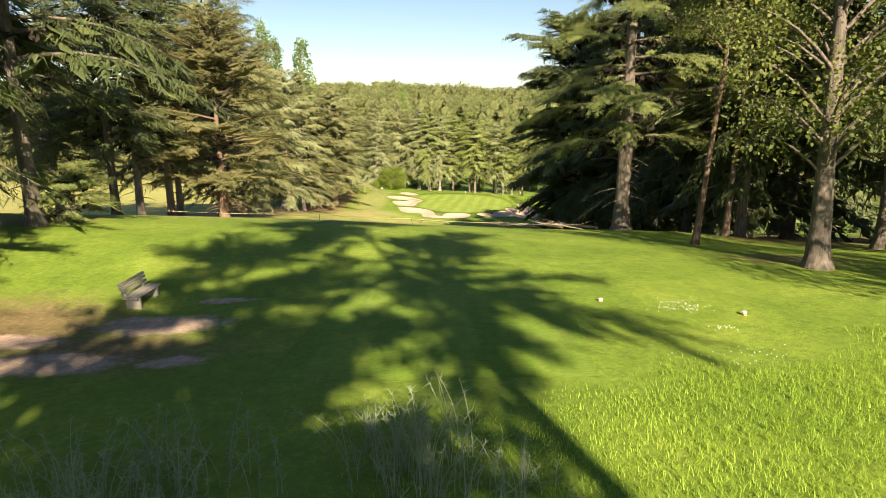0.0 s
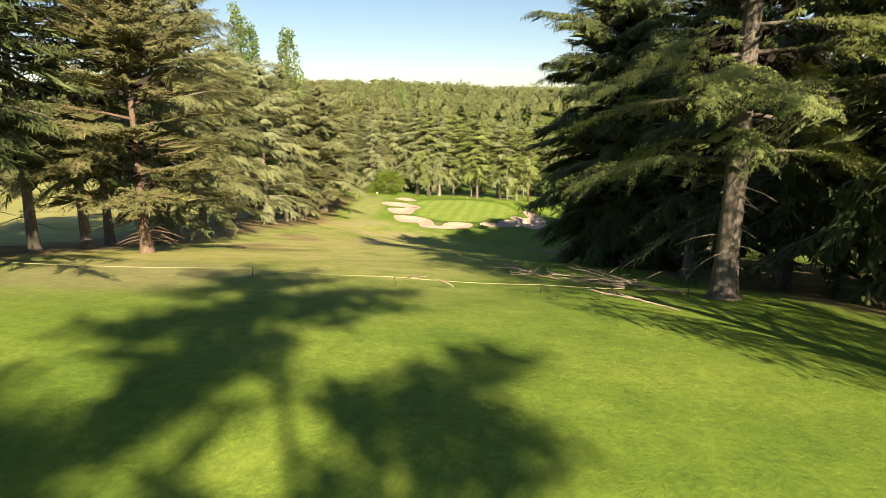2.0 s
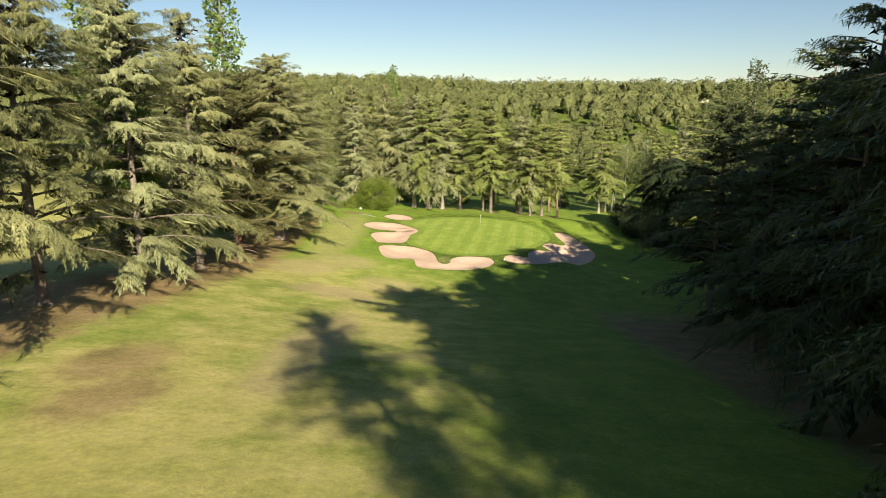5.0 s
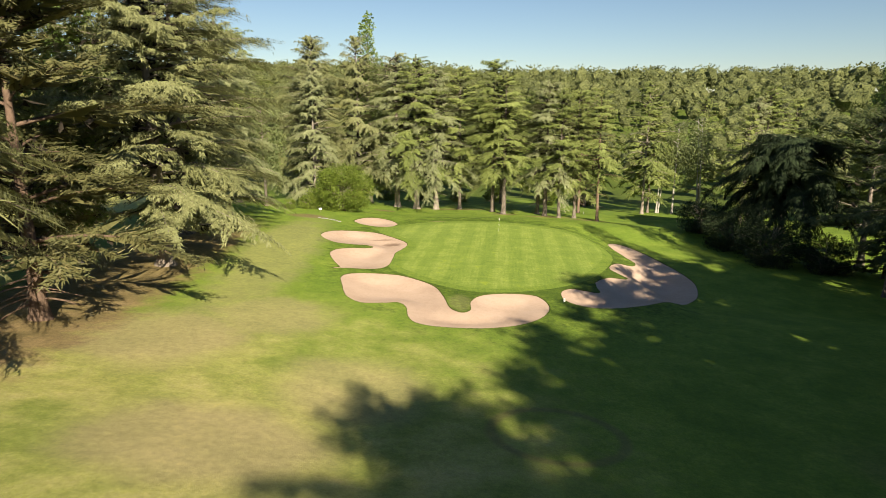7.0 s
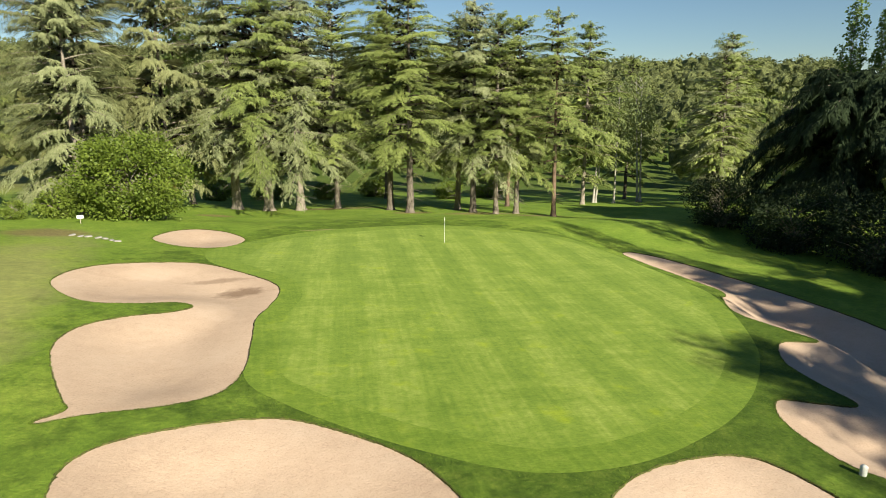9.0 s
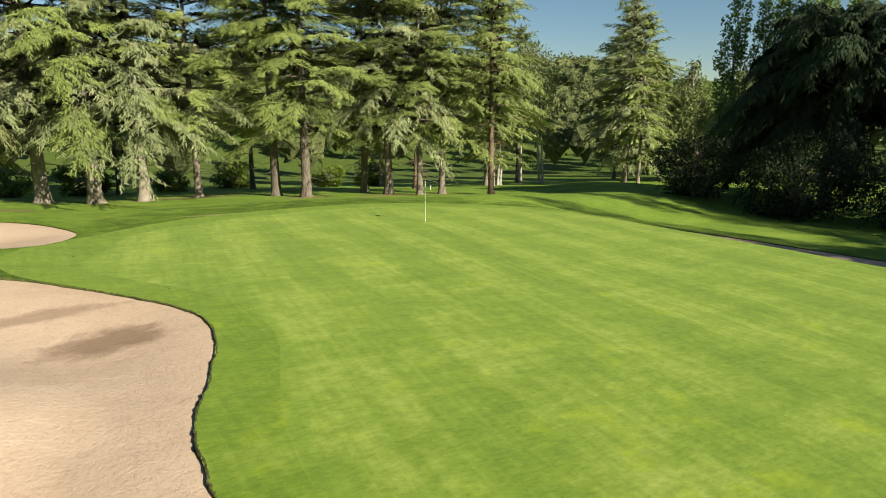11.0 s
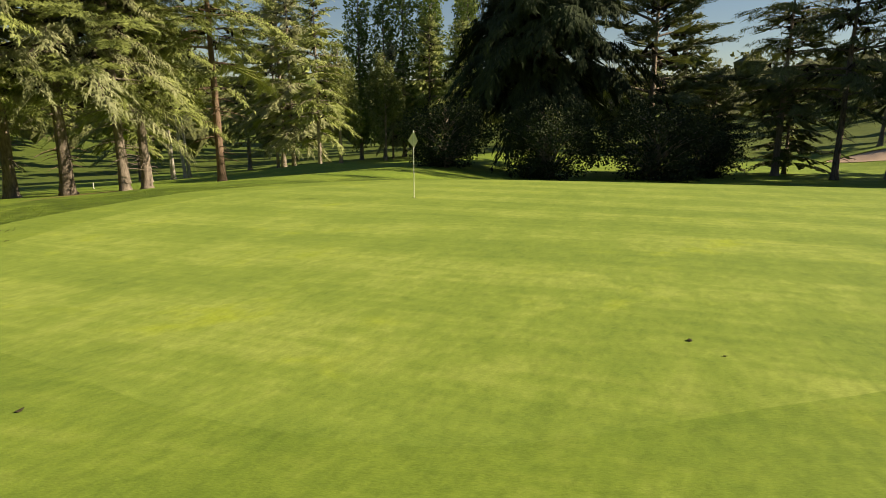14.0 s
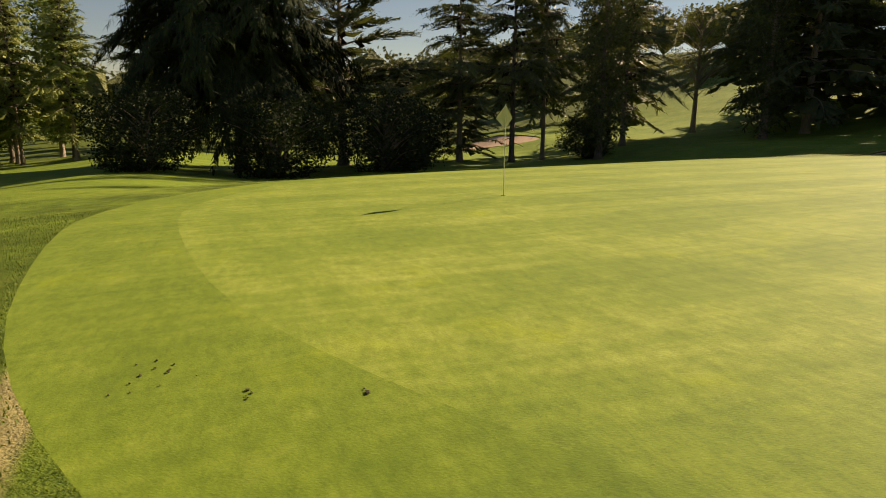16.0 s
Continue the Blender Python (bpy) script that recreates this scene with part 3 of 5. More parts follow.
def build_land():
    """One sheet of turf to the horizon, with the green, the tee and the bunkers let into it."""
    rings = [BUNKERS[k] for k in BUNKERS] + [PUTTING, INNER, TEE_BOX]
    G = (-34.5, 30.5, -56.5, 22.5)
    F = (-52.0, 85.0, -208.0, 64.0)
    C = (-520.0, 700.0, -360.0, 760.0)
    pts = []

    def grid(box, step, holes):
        X, Y = np.meshgrid(np.arange(box[0], box[1] + 0.01, step), np.arange(box[2], box[3] + 0.01, step))
        X, Y = X.ravel(), Y.ravel()
        keep = np.ones(len(X), bool)
        for h in holes:
            keep &= ~((X > h[0] - step * 0.4) & (X < h[1] + step * 0.4) & (Y > h[2] - step * 0.4) & (Y < h[3] + step * 0.4))
        return np.stack([X[keep], Y[keep]], 1)

    near = grid(G, 0.75, [])
    for r in rings[:-1]:
        near = near[distance(r, near[:, 0], near[:, 1]) > 0.22]
    pts = [near, grid(F, 2.4, [G]), grid(C, 26, [F]), grid((-3600, 3600, -3600, 3600), 300, [C])]
    pts = np.concatenate(pts)
    edges, n = [], len(pts)
    for r in rings:
        k = len(r)
        edges += [(n + i, n + (i + 1) % k) for i in range(k)]
        pts = np.concatenate([pts, r])
        n += k
    from mathutils.geometry import delaunay_2d_cdt
    V, _, faces, *_ = delaunay_2d_cdt([Vector(p) for p in pts], edges, [], 0, 1e-5)
    V = np.array([(v[0], v[1]) for v in V])
    T = np.array([f for f in faces if len(f) == 3])
    mid = V[T].mean(1)
    which = np.zeros(len(T), int)
    for i, r in enumerate(rings):
        which[inside(r, mid[:, 0], mid[:, 1])] = i + 1
    for i in range(len(BUNKERS)):
        which[inside(rings[i], mid[:, 0], mid[:, 1])] = i + 1
    d1, d2 = V[T[:, 1]] - V[T[:, 0]], V[T[:, 2]] - V[T[:, 0]]
    flip = d1[:, 0] * d2[:, 1] - d1[:, 1] * d2[:, 0] < 0
    T[flip] = T[flip][:, ::-1]
    Z = ground(V[:, 0], V[:, 1])
    wild = smoothstep(12, 22, distance(PUTTING, V[:, 0], V[:, 1])) * ~inside(PUTTING, V[:, 0], V[:, 1])
    Z = Z + wild * np.array([0.12 * noise.noise(Vector((x * 0.09, y * 0.09, 0))) for x, y in V])

    def sheet(sel, name, material, z):
        ids, inv = np.unique(T[sel], return_inverse=True)
        return mesh_of(name, np.column_stack([V[ids], z[ids]]), inv.reshape(-1, 3), material, True)

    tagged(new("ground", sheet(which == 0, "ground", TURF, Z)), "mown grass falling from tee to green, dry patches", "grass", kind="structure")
    tagged(new("putting_green", sheet(which == 7, "putting_green", GREEN, Z)), "close-mown striped putting green, bright green", "putting green", kind="structure")
    tagged(new("green_collar", sheet(which == 6, "green_collar", COLLAR, Z)), "mown collar of grass round the putting green", "grass", kind="structure")
    tagged(new("tee_box", sheet(which == 8, "tee_box", TEE, Z)), "flat mown rectangular tee ground", "tee", kind="structure")
    for i, (key, r) in enumerate(BUNKERS.items()):
        d = distance(r, V[:, 0], V[:, 1])
        z = Z - 0.045 - (0.85 if key == "right" else 0.45) * smoothstep(0, 3.4, d)
        sand = tagged(new("bunker", sheet(which == i + 1, "bunker", SAND, z)), "pale raked sand bunker with dark grass lip", "sand bunker", "bunkers round the green", "structure")
        # the cut edge of the turf round the sand
        steps = [np.linspace(p, q, max(2, int(np.linalg.norm(q - p) / 0.07)), endpoint=False) for p, q in zip(r, np.roll(r, -1, 0))]
        r = np.concatenate(steps)
        k, rng = len(r), np.random.default_rng(i)
        nrm = np.roll(r, -1, 0) - np.roll(r, 1, 0)
        nrm = np.stack([nrm[:, 1], -nrm[:, 0]], 1) / (np.linalg.norm(nrm, axis=1)[:, None] + 1e-9)
        probe = r + nrm * 0.1
        nrm[inside(r, probe[:, 0], probe[:, 1])] *= -1
        zg = ground(r[:, 0], r[:, 1])
        wander = np.array([1.6 * noise.noise(Vector((x * 1.7, y * 1.7, 5))) for x, y in r])[:, None]
        rows = []
        for out, drop, jit in ((0.03, 0.003, 0.02), (0.0, 0.008, 0.02), (-0.015, -0.01, 0.03), (-0.01, -0.04, 0.025), (-0.05, -0.11, 0.03)):
            p = r + nrm * (out + (rng.normal(0, 0.5, (k, 1)) + wander) * jit)
            rows.append(np.column_stack([p, zg + drop + rng.normal(0, 1, k) * jit * 0.4]))
        L = np.concatenate(rows)
        f = [(a * k + b, a * k + (b + 1) % k, (a + 1) * k + (b + 1) % k, (a + 1) * k + b) for a in range(4) for b in range(k)]
        part("bunker_lip", mesh_of("bunker_lip", L, f, SOIL, True), None, sand, "dark cut turf edge")


build_land()


# ---------------------------------------------------------------- trees
def slivers(base, way, length, width, rng, face=None):
    """Single narrow needle sprigs, lying like shingles where a facing is given."""
    n = len(base)
    side = np.cross(way, rng.normal(0, 1, (n, 3)) if face is None else face + rng.normal(0, 0.22, (n, 3)))
    side /= np.linalg.norm(side, axis=1)[:, None] + 1e-9
    S = side * width[:, None] * 0.5
    V = np.stack([base - S, base + S, base + way * length[:, None]], 1)
    return V.reshape(-1, 3), (np.arange(n) * 3)[:, None] + np.array([[0, 1, 2]])


def plates(foot, tip, wide, rng):
    """The body of each spray: a bent lozenge, whose sides hang."""
    n = len(foot)
    d = tip - foot
    side = np.cross(d, np.array([0, 0, 1.0]) + rng.normal(0, 0.3, (n, 3)))
    side /= np.linalg.norm(side, axis=1)[:, None] + 1e-9
    m = foot + d * 0.5 + np.array([0, 0, 0.05])
    hang = np.column_stack([np.zeros((n, 2)), -wide * rng.uniform(0.2, 1.4, n)])
    V = np.stack([foot, m + side * wide[:, None] + hang, tip, m - side * wide[:, None] + hang], 1)
    i = (np.arange(n) * 4)[:, None]
    return V.reshape(-1, 3), np.concatenate([i + [[0, 1, 2]], i + [[0, 2, 3]]])


def leaves(base, way, size, rng):
    """Single leaves, or small sprays of them, as bent lozenges."""
    n = len(base)
    way = way + rng.normal(0, 0.55, (n, 3))
    way /= np.linalg.norm(way, axis=1)[:, None] + 1e-9
    side = np.cross(way, rng.normal(0, 1, (n, 3)))
    side /= np.linalg.norm(side, axis=1)[:, None] + 1e-9
    L, S = size[:, None], side * size[:, None] * 0.36
    V = np.stack([base, base + way * L * 0.5 + S, base + way * L - np.array([0, 0, 0.12]) * L, base + way * L * 0.5 - S], 1)
    i = (np.arange(n) * 4)[:, None]
    return V.reshape(-1, 3), np.concatenate([i + [[0, 1, 2]], i + [[0, 2, 3]]])


def trunk_mesh(h, r, rng, lean=0.0, sides=9):
    z = np.concatenate([[-0.5, 0.0, 0.35, 1.0], np.linspace(2.2, h, 9)])
    rad = r * (1 - 0.93 * np.clip(z, 0, h) / h)
    rad[:4] *= (1.7, 1.55, 1.22, 1.08)
    P = np.column_stack([lean * z + np.cumsum(rng.normal(0, 0.006 * h / 10, len(z))), np.cumsum(rng.normal(0, 0.006 * h / 10, len(z))), z])
    V, F = tube(P, rad, sides)
    V += rng.normal(0, r * 0.05, V.shape) * np.array([1, 1, 0])
    return (V, F), P


def conifer(name, label, h, bare, rad, limbs, seed, needles, bark, step=0.5, sprig=0.5, per=9, lift=0.18, droop=0.45, taper=0.85, stubs=0, trunk_r=0.4, lean=0.0, irregular=0.2, hang=1.0, thin=0.08, fan=1.0, slim=0.17, inner=0.2, core=7):
    """A needle tree: trunk with arching limbs, each a plume of side twigs from which fine needle sprays hang."""
    rng = np.random.default_rng(seed)
    tree = tagged(new(name), label, "tree")
    tree.empty_display_size = 0.3
    tm, axis = trunk_mesh(h, trunk_r, rng, lean)
    wood, foot, tip, wide, base, way, size, face, dead = [tm], [], [], [], [], [], [], [], []
    u = np.sort(np.concatenate([rng.uniform(0, 1, limbs - limbs // 4), rng.uniform(0.6, 1, limbs // 4)]))
    turn = np.cumsum(rng.uniform(1.7, 2.9, limbs))
    down = np.array([0, 0, -1.0])
    for ui, az in zip(u, turn):
        z0 = bare + (h - bare) * ui * 0.985
        L = max(0.6, rad * (1 - ui) ** taper * (0.72 + 0.28 * smoothstep(-0.02, 0.16, ui)) * (1 + rng.normal(0, irregular)) + 1.0)
        s = np.linspace(0, 1, 6)
        fall = droop * (1 - 0.55 * ui)
        a0 = lift + 0.55 * ui ** 1.5 + rng.normal(0, 0.07)
        bend = az + rng.normal(0, 0.14) * s
        cx, cy = np.interp(z0, axis[:, 2], axis[:, 0]), np.interp(z0, axis[:, 2], axis[:, 1])
        P = np.column_stack([cx + L * s * np.cos(bend), cy + L * s * np.sin(bend), z0 + L * (a0 * s - fall * s ** 2.6)])
        wood.append(tube(P, np.linspace(0.013 * L + 0.02, 0.008, 6), 4))
        ns = max(4, int(L / step))
        q = np.repeat(np.linspace(min(inner, 0.5), 1, ns), 2)
        f = np.column_stack([np.interp(q, s, P[:, c]) for c in range(3)])
        ang = np.tile((-1.0, 1.0), ns) * rng.uniform(0.1, 1.3, 2 * ns) * (1.1 - 0.45 * q)
        dz = 0.12 + a0 - 1.6 * fall * q ** 1.6 + rng.normal(0, 0.16, 2 * ns)
        d = np.column_stack([np.cos(az + ang), np.sin(az + ang), dz * 0.7])
        l = fan * np.minimum(0.4 * L, 2.5) * (1.08 - 0.6 * q) * rng.uniform(0.6, 1.25, 2 * ns) + 0.45
        sag = ((0.25 + rng.uniform(0, 0.35, 2 * ns)) * hang * l)[:, None]
        e = f + d * l[:, None] + down * sag
        # dark plates along the inner limb, added to block skylight and darken gaps
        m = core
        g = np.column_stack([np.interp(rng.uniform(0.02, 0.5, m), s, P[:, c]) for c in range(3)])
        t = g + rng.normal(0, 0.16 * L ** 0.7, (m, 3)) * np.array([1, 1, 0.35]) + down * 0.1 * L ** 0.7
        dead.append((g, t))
        foot.append(f + down * 0.06), tip.append(e + down * 0.1), wide.append(l * thin * (1.5 - q))
        k = np.maximum(4, (l * per).astype(int))
        r = np.repeat(np.arange(2 * ns), k)
        w = rng.uniform(0.04, 1, len(r))
        out = np.column_stack([-d[r, 1], d[r, 0], np.zeros(len(r))]) * np.where(rng.uniform(0, 1, len(r)) < 0.5, -1, 1)[:, None]
        b = f[r] + d[r] * (l[r] * w)[:, None] + down * (sag[r] * (w ** 2)[:, None]) + out * (0.16 * l[r] * rng.uniform(0, 1, len(r)) * (1.1 - w))[:, None] + rng.normal(0, 0.05, (len(r), 3))
        v = d[r] * rng.uniform(0.1, 0.65, (len(r), 1)) + out * rng.uniform(0.0, 0.8, (len(r), 1)) + down * (hang * rng.uniform(0.3, 1.4, (len(r), 1))) + rng.normal(0, 0.2, (len(r), 3))
        base.append(b), way.append(v / (np.linalg.norm(v, axis=1)[:, None] + 1e-9))
        size.append(sprig * rng.uniform(0.55, 1.4, len(r)) * (1.1 - 0.35 * w))
        face.append(np.array([0.75 * math.cos(az), 0.75 * math.sin(az), 0.8]) + d[r] * np.array([0.35, 0.35, 0]))
    # the leading shoot
    n = int(14 * per)
    w = rng.uniform(0, 1, n)
    top = np.column_stack([np.interp(h - 2.6 * w, axis[:, 2], axis[:, c]) for c in range(2)] + [h + 0.3 - 2.6 * w])
    v = rng.normal(0, 1, (n, 3)) * np.array([1, 1, 0.3]) + np.array([0, 0, 0.5])
    base.append(top + v * (0.25 * w)[:, None]), way.append(v / np.linalg.norm(v, axis=1)[:, None]), size.append(sprig * rng.uniform(0.6, 1.3, n) * (0.5 + w)), face.append(v)
    for _ in range(stubs):
        z0, az, L = rng.uniform(bare * 0.25, bare * 1.1), rng.uniform(0, 6.28), rng.uniform(0.5, 2.6)
        s = np.linspace(0, 1, 4)
        cx, cy = np.interp(z0, axis[:, 2], axis[:, 0]), np.interp(z0, axis[:, 2], axis[:, 1])
        P = np.column_stack([cx + L * s * math.cos(az), cy + L * s * math.sin(az), z0 + L * (0.05 * s - 0.3 * s * s)])
        wood.append(tube(P, np.linspace(0.05, 0.012, 4), 4))
    part("trunk", mesh_of("trunk", *joined(wood), bark, True), None, tree)
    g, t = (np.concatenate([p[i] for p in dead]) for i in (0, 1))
    tagged(part("dead_wood", mesh_of("dead_wood", *plates(g, t, rng.uniform(0.12, 0.4, len(g)) * (0.4 + 0.06 * rad), rng), SHADE_TWIGS), None, tree, "dark twig plates that shade the inside of the crown"), kind="stuff")
    size = np.concatenate(size)
    crown = joined([slivers(np.concatenate(base), np.concatenate(way), size, size * slim + 0.012, rng, np.concatenate(face))] + ([plates(np.concatenate(foot), np.concatenate(tip), np.concatenate(wide), rng)] if thin else []))
    part("crown", mesh_of("crown", *crown, needles), None, tree)
    return tree


def broadleaf(name, label, h, bare, rad, seed, leaf, bark, count=9000, size=0.3, lobes=26, trunk_r=0.3, lean=0.0, column=False, weep=0.0, stems=1):
    """A leaf tree or shrub: stems, limbs and clumps of leaves with gaps between them."""
    rng = np.random.default_rng(seed)
    tree = tagged(new(name), label, "tree" if bare > 0.3 or column else "bush")
    tree.empty_display_size = 0.3
    wood = []
    axes = []
    for k in range(stems):
        (tv, tf), axis = trunk_mesh(h * 0.92, trunk_r, rng, lean + (rng.normal(0, 0.05) if stems > 1 else 0))
        tv[:, 0] += (k - (stems - 1) / 2) * 0.45
        if k:
            part("trunk", mesh_of("trunk", tv, tf, bark, True), None, tree)
        else:
            wood.append((tv, tf))
        axes.append(axis)
    axis = axes[0]
    cen, crad = [], []
    for i in range(lobes):
        f = (i + 0.5) / lobes
        if column:
            z = bare + (h - bare) * (0.04 + 0.96 * f)
            r = rad * (0.35 + 0.65 * math.sin(math.pi * min(1, 0.18 + 0.8 * f)) ** 0.8) * rng.uniform(0.25, 0.75)
            cr = rad * rng.uniform(0.4, 0.62) * (1 - 0.5 * f)
        else:
            t = rng.uniform(-1.0, 0.95) if bare < 0.3 else rng.uniform(-0.75, 1)
            z = bare + (h - bare) * (0.5 + 0.44 * t)
            r = rad * math.sqrt(max(0.06, 1 - (t * 0.95) ** 2)) * rng.uniform(0.45, 0.86)
            cr = rad * rng.uniform(0.24, 0.4)
        az = i * 2.4 + rng.normal(0, 0.3)
        cx = np.interp(z, axis[:, 2], axis[:, 0])
        c = np.array([cx + r * math.cos(az), r * math.sin(az), z])
        cen.append(c)
        crad.append(cr)
        z0 = max(0.1, z - r * (2.2 if column else 0.7))
        s = np.linspace(0, 1, 5)[:, None]
        a = np.array([np.interp(z0, axis[:, 2], axis[:, 0]), 0, z0])
        P = a + (c - a) * s + np.array([0, 0, 0.12 * r]) * np.sin(s * math.pi)
        wood.append(tube(P, np.linspace(0.03 + 0.018 * r, 0.012, 5), 5))
    cen, crad = np.array(cen), np.array(crad)
    pick = rng.choice(lobes, count, p=crad ** 2 / (crad ** 2).sum())
    dirs = rng.normal(0, 1, (count, 3))
    dirs /= np.linalg.norm(dirs, axis=1)[:, None]
    bump = 0.72 + 0.28 * np.sin(dirs[:, 0] * 5 + pick) * np.cos(dirs[:, 1] * 6 + pick * 2)
    p = cen[pick] + dirs * (crad[pick] * rng.uniform(0.55, 1.08, count) * bump)[:, None] * np.array([1, 1, 1.5 if column else 0.85])
    if weep:
        p[:, 2] -= rng.uniform(0, 1, count) ** 1.5 * weep
    p[:, 2] = np.maximum(p[:, 2], 0.12)
    V, F = joined(wood)
    part("trunk", mesh_of("trunk", V, F, bark, True), None, tree)
    out = dirs * 0.8 + np.array([0, 0, 0.35 - (0.9 if weep else 0)])
    V, F = leaves(p, out, size * rng.uniform(0.6, 1.35, count), rng)
    part("crown", mesh_of("crown", V, F, leaf), None, tree)
    return tree


def plant(model, x, y, scale=1.0, wide=1.0, turn=0.0, group="", first=set(), label="", sink=0.0):
    """Stands the model, or a copy of it, on the ground."""
    m = Matrix.LocRotScale((x, y, float(ground(x, y)) - sink), Euler((0, 0, radians(turn))), (scale * wide, scale * wide, scale))
    if model.name in first:
        ob = copy_thing(model, m)
    else:
        first.add(model.name)
        model.matrix_basis = m
        ob = model
    return tagged(ob, label, "", group)


CEDAR_LABEL = "tall sunlit cedar with drooping layered grey-green branches, beside the fairway"
FIR_LABEL = "tall fir with a bare grey trunk and sparse upper branches"
cedars = [
    conifer("cedar_tree", CEDAR_LABEL, 31, 2.8, 9.4, 90, 11, CEDAR, BARK, step=0.62, trunk_r=0.55, lift=0.1, droop=0.28, taper=0.66, hang=1.2, per=24, sprig=0.4, thin=0.035, fan=1.15, stubs=14),
    conifer("cedar_tree", CEDAR_LABEL, 29, 2.8, 9.0, 84, 12, CEDAR, BARK, step=0.62, trunk_r=0.5, lift=0.12, droop=0.3, taper=0.62, hang=1.25, per=24, sprig=0.4, thin=0.035, fan=1.15, stubs=14),
    conifer("cedar_tree", "feathery grey-green cedar with hanging sprays", 30, 3.2, 8.2, 88, 13, CEDAR_BLUE, BARK, trunk_r=0.45, lift=0.1, droop=0.3, taper=0.6, hang=1.2, fan=1.1, step=0.62, per=22, sprig=0.4, thin=0.035, stubs=14),
]
park = [
    conifer("cedar_tree", "cedar with a clear dark trunk and a dense green crown", 28, 5.2, 7.8, 88, 14, FIR, BARK, trunk_r=0.52, lift=0.06, droop=0.34, taper=0.62, stubs=10, step=0.62, per=18, sprig=0.39, hang=0.9, thin=0.035),
    conifer("cedar_tree", "cedar with a clear dark trunk and a dense green crown", 26, 6.0, 6.6, 80, 15, CEDAR_BLUE, BARK, trunk_r=0.44, lift=0.02, droop=0.4, taper=0.62, stubs=14, step=0.62, per=18, sprig=0.39, hang=1.0, thin=0.035),
]
firs = [
    conifer("fir_tree", FIR_LABEL, 33, 7.2, 6.4, 84, 21, FIR, BARK, trunk_r=0.46, stubs=26, lift=0.04, droop=0.36, taper=0.5, irregular=0.3, hang=0.95, step=0.58, per=18, sprig=0.39, thin=0.035),
    conifer("fir_tree", FIR_LABEL, 31, 7.8, 5.6, 80, 22, FIR, BARK, trunk_r=0.36, stubs=30, lift=0.1, droop=0.26, taper=0.48, irregular=0.32, hang=0.5, step=0.58, per=18, sprig=0.39, thin=0.035),
    conifer("fir_tree", "slim fir with a long bare leaning trunk", 30, 8.0, 4.4, 70, 23, FIR, BARK_RED, trunk_r=0.34, stubs=30, lift=0.0, droop=0.36, taper=0.55, irregular=0.34, lean=-0.02, step=0.58, per=18, sprig=0.38, thin=0.035),
]
darks = [
    conifer("dark_fir_tree", "dark shaded fir with dense hanging branches", 29, 2.6, 8.4, 92, 31, SHADED_FIR, BARK, step=0.72, per=8, sprig=0.62, trunk_r=0.5, lift=0.04, droop=0.38, taper=0.72, slim=0.14),
    conifer("dark_fir_tree", "dark shaded fir with a bare lower trunk", 27, 5.8, 6.4, 72, 32, SHADED_FIR, BARK, step=0.72, per=8, sprig=0.62, trunk_r=0.4, stubs=18, lift=0.06, droop=0.34, taper=0.6, irregular=0.3, slim=0.14),
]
# coarse filler fir, mostly out of sight, added for the shade it casts
shade_fir = conifer("dark_fir_tree", "dark filler fir, placed mainly for its shade", 29, 2.0, 8.0, 64, 33, SHADED_FIR, BARK, step=1.0, sprig=0.95, per=3.2, trunk_r=0.45, lift=0.02, droop=0.34, taper=0.6, thin=0.24, slim=0.22)
dark_cedar = conifer("dark_cedar_tree", "huge dark cedar with a broad shaded crown", 25, 2.4, 8.2, 120, 34, SHADED_FIR, BARK, sprig=0.6, per=15, thin=0.12, core=16, trunk_r=0.6, lift=0.0, droop=0.3, taper=0.27, stubs=20)
edge_cedar = conifer("cedar_tree", "large cedar with long drooping sprays and a thick trunk", 30, 5.0, 6.8, 84, 41, EDGE, BARK, step=0.42, sprig=0.15, per=76, thin=0.0, trunk_r=0.6, lift=0.02, droop=0.22, taper=0.5, slim=0.15, stubs=16, hang=0.6, core=26)
broad_cedar = conifer("broad_cedar_tree", "broad high-crowned cedar behind the tee", 31, 17, 7.4, 36, 42, CEDAR, BARK, sprig=0.6, thin=0.08, per=10, trunk_r=0.34, lean=0.04, lift=0.05, droop=0.2, taper=0.55, irregular=0.25, hang=0.4, slim=0.2)
layered = conifer("layered_cedar_tree", "dark cedar with flat separate layers of branches", 21, 6, 9.5, 44, 51, SHADED_FIR, BARK, trunk_r=0.5, lift=0.1, droop=0.14, taper=0.45, irregular=0.3, hang=0.2, per=20, sprig=0.45)
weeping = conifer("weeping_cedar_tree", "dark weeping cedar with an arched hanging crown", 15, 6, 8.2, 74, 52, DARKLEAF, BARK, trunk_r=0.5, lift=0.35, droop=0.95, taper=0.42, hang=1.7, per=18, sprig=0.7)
pine = conifer("pine_tree", "pine with rusty brown tinged needles", 17, 3, 5.2, 76, 61, PINE, BARK_RED, trunk_r=0.36, lift=0.2, droop=0.25, taper=0.5, irregular=0.4, sprig=0.36, per=22, stubs=50, hang=0.3, step=0.55)
poplars = [
    broadleaf("poplar_tree", "tall narrow columnar poplar", 32, 2, 3.0, 71, POPLAR, BARK, 8500, 0.4, 60, 0.3, 0, True),
    broadleaf("poplar_tree", "tall narrow columnar poplar", 28, 2, 2.7, 72, POPLAR, BARK, 8000, 0.38, 56, 0.28, 0, True),
]
ivy_poplar = broadleaf("columnar_tree", "dark ivy-covered columnar tree", 33, 0.6, 3.4, 73, SHADED_FIR, BARK, 12000, 0.28, 48, 0.35, 0, True)
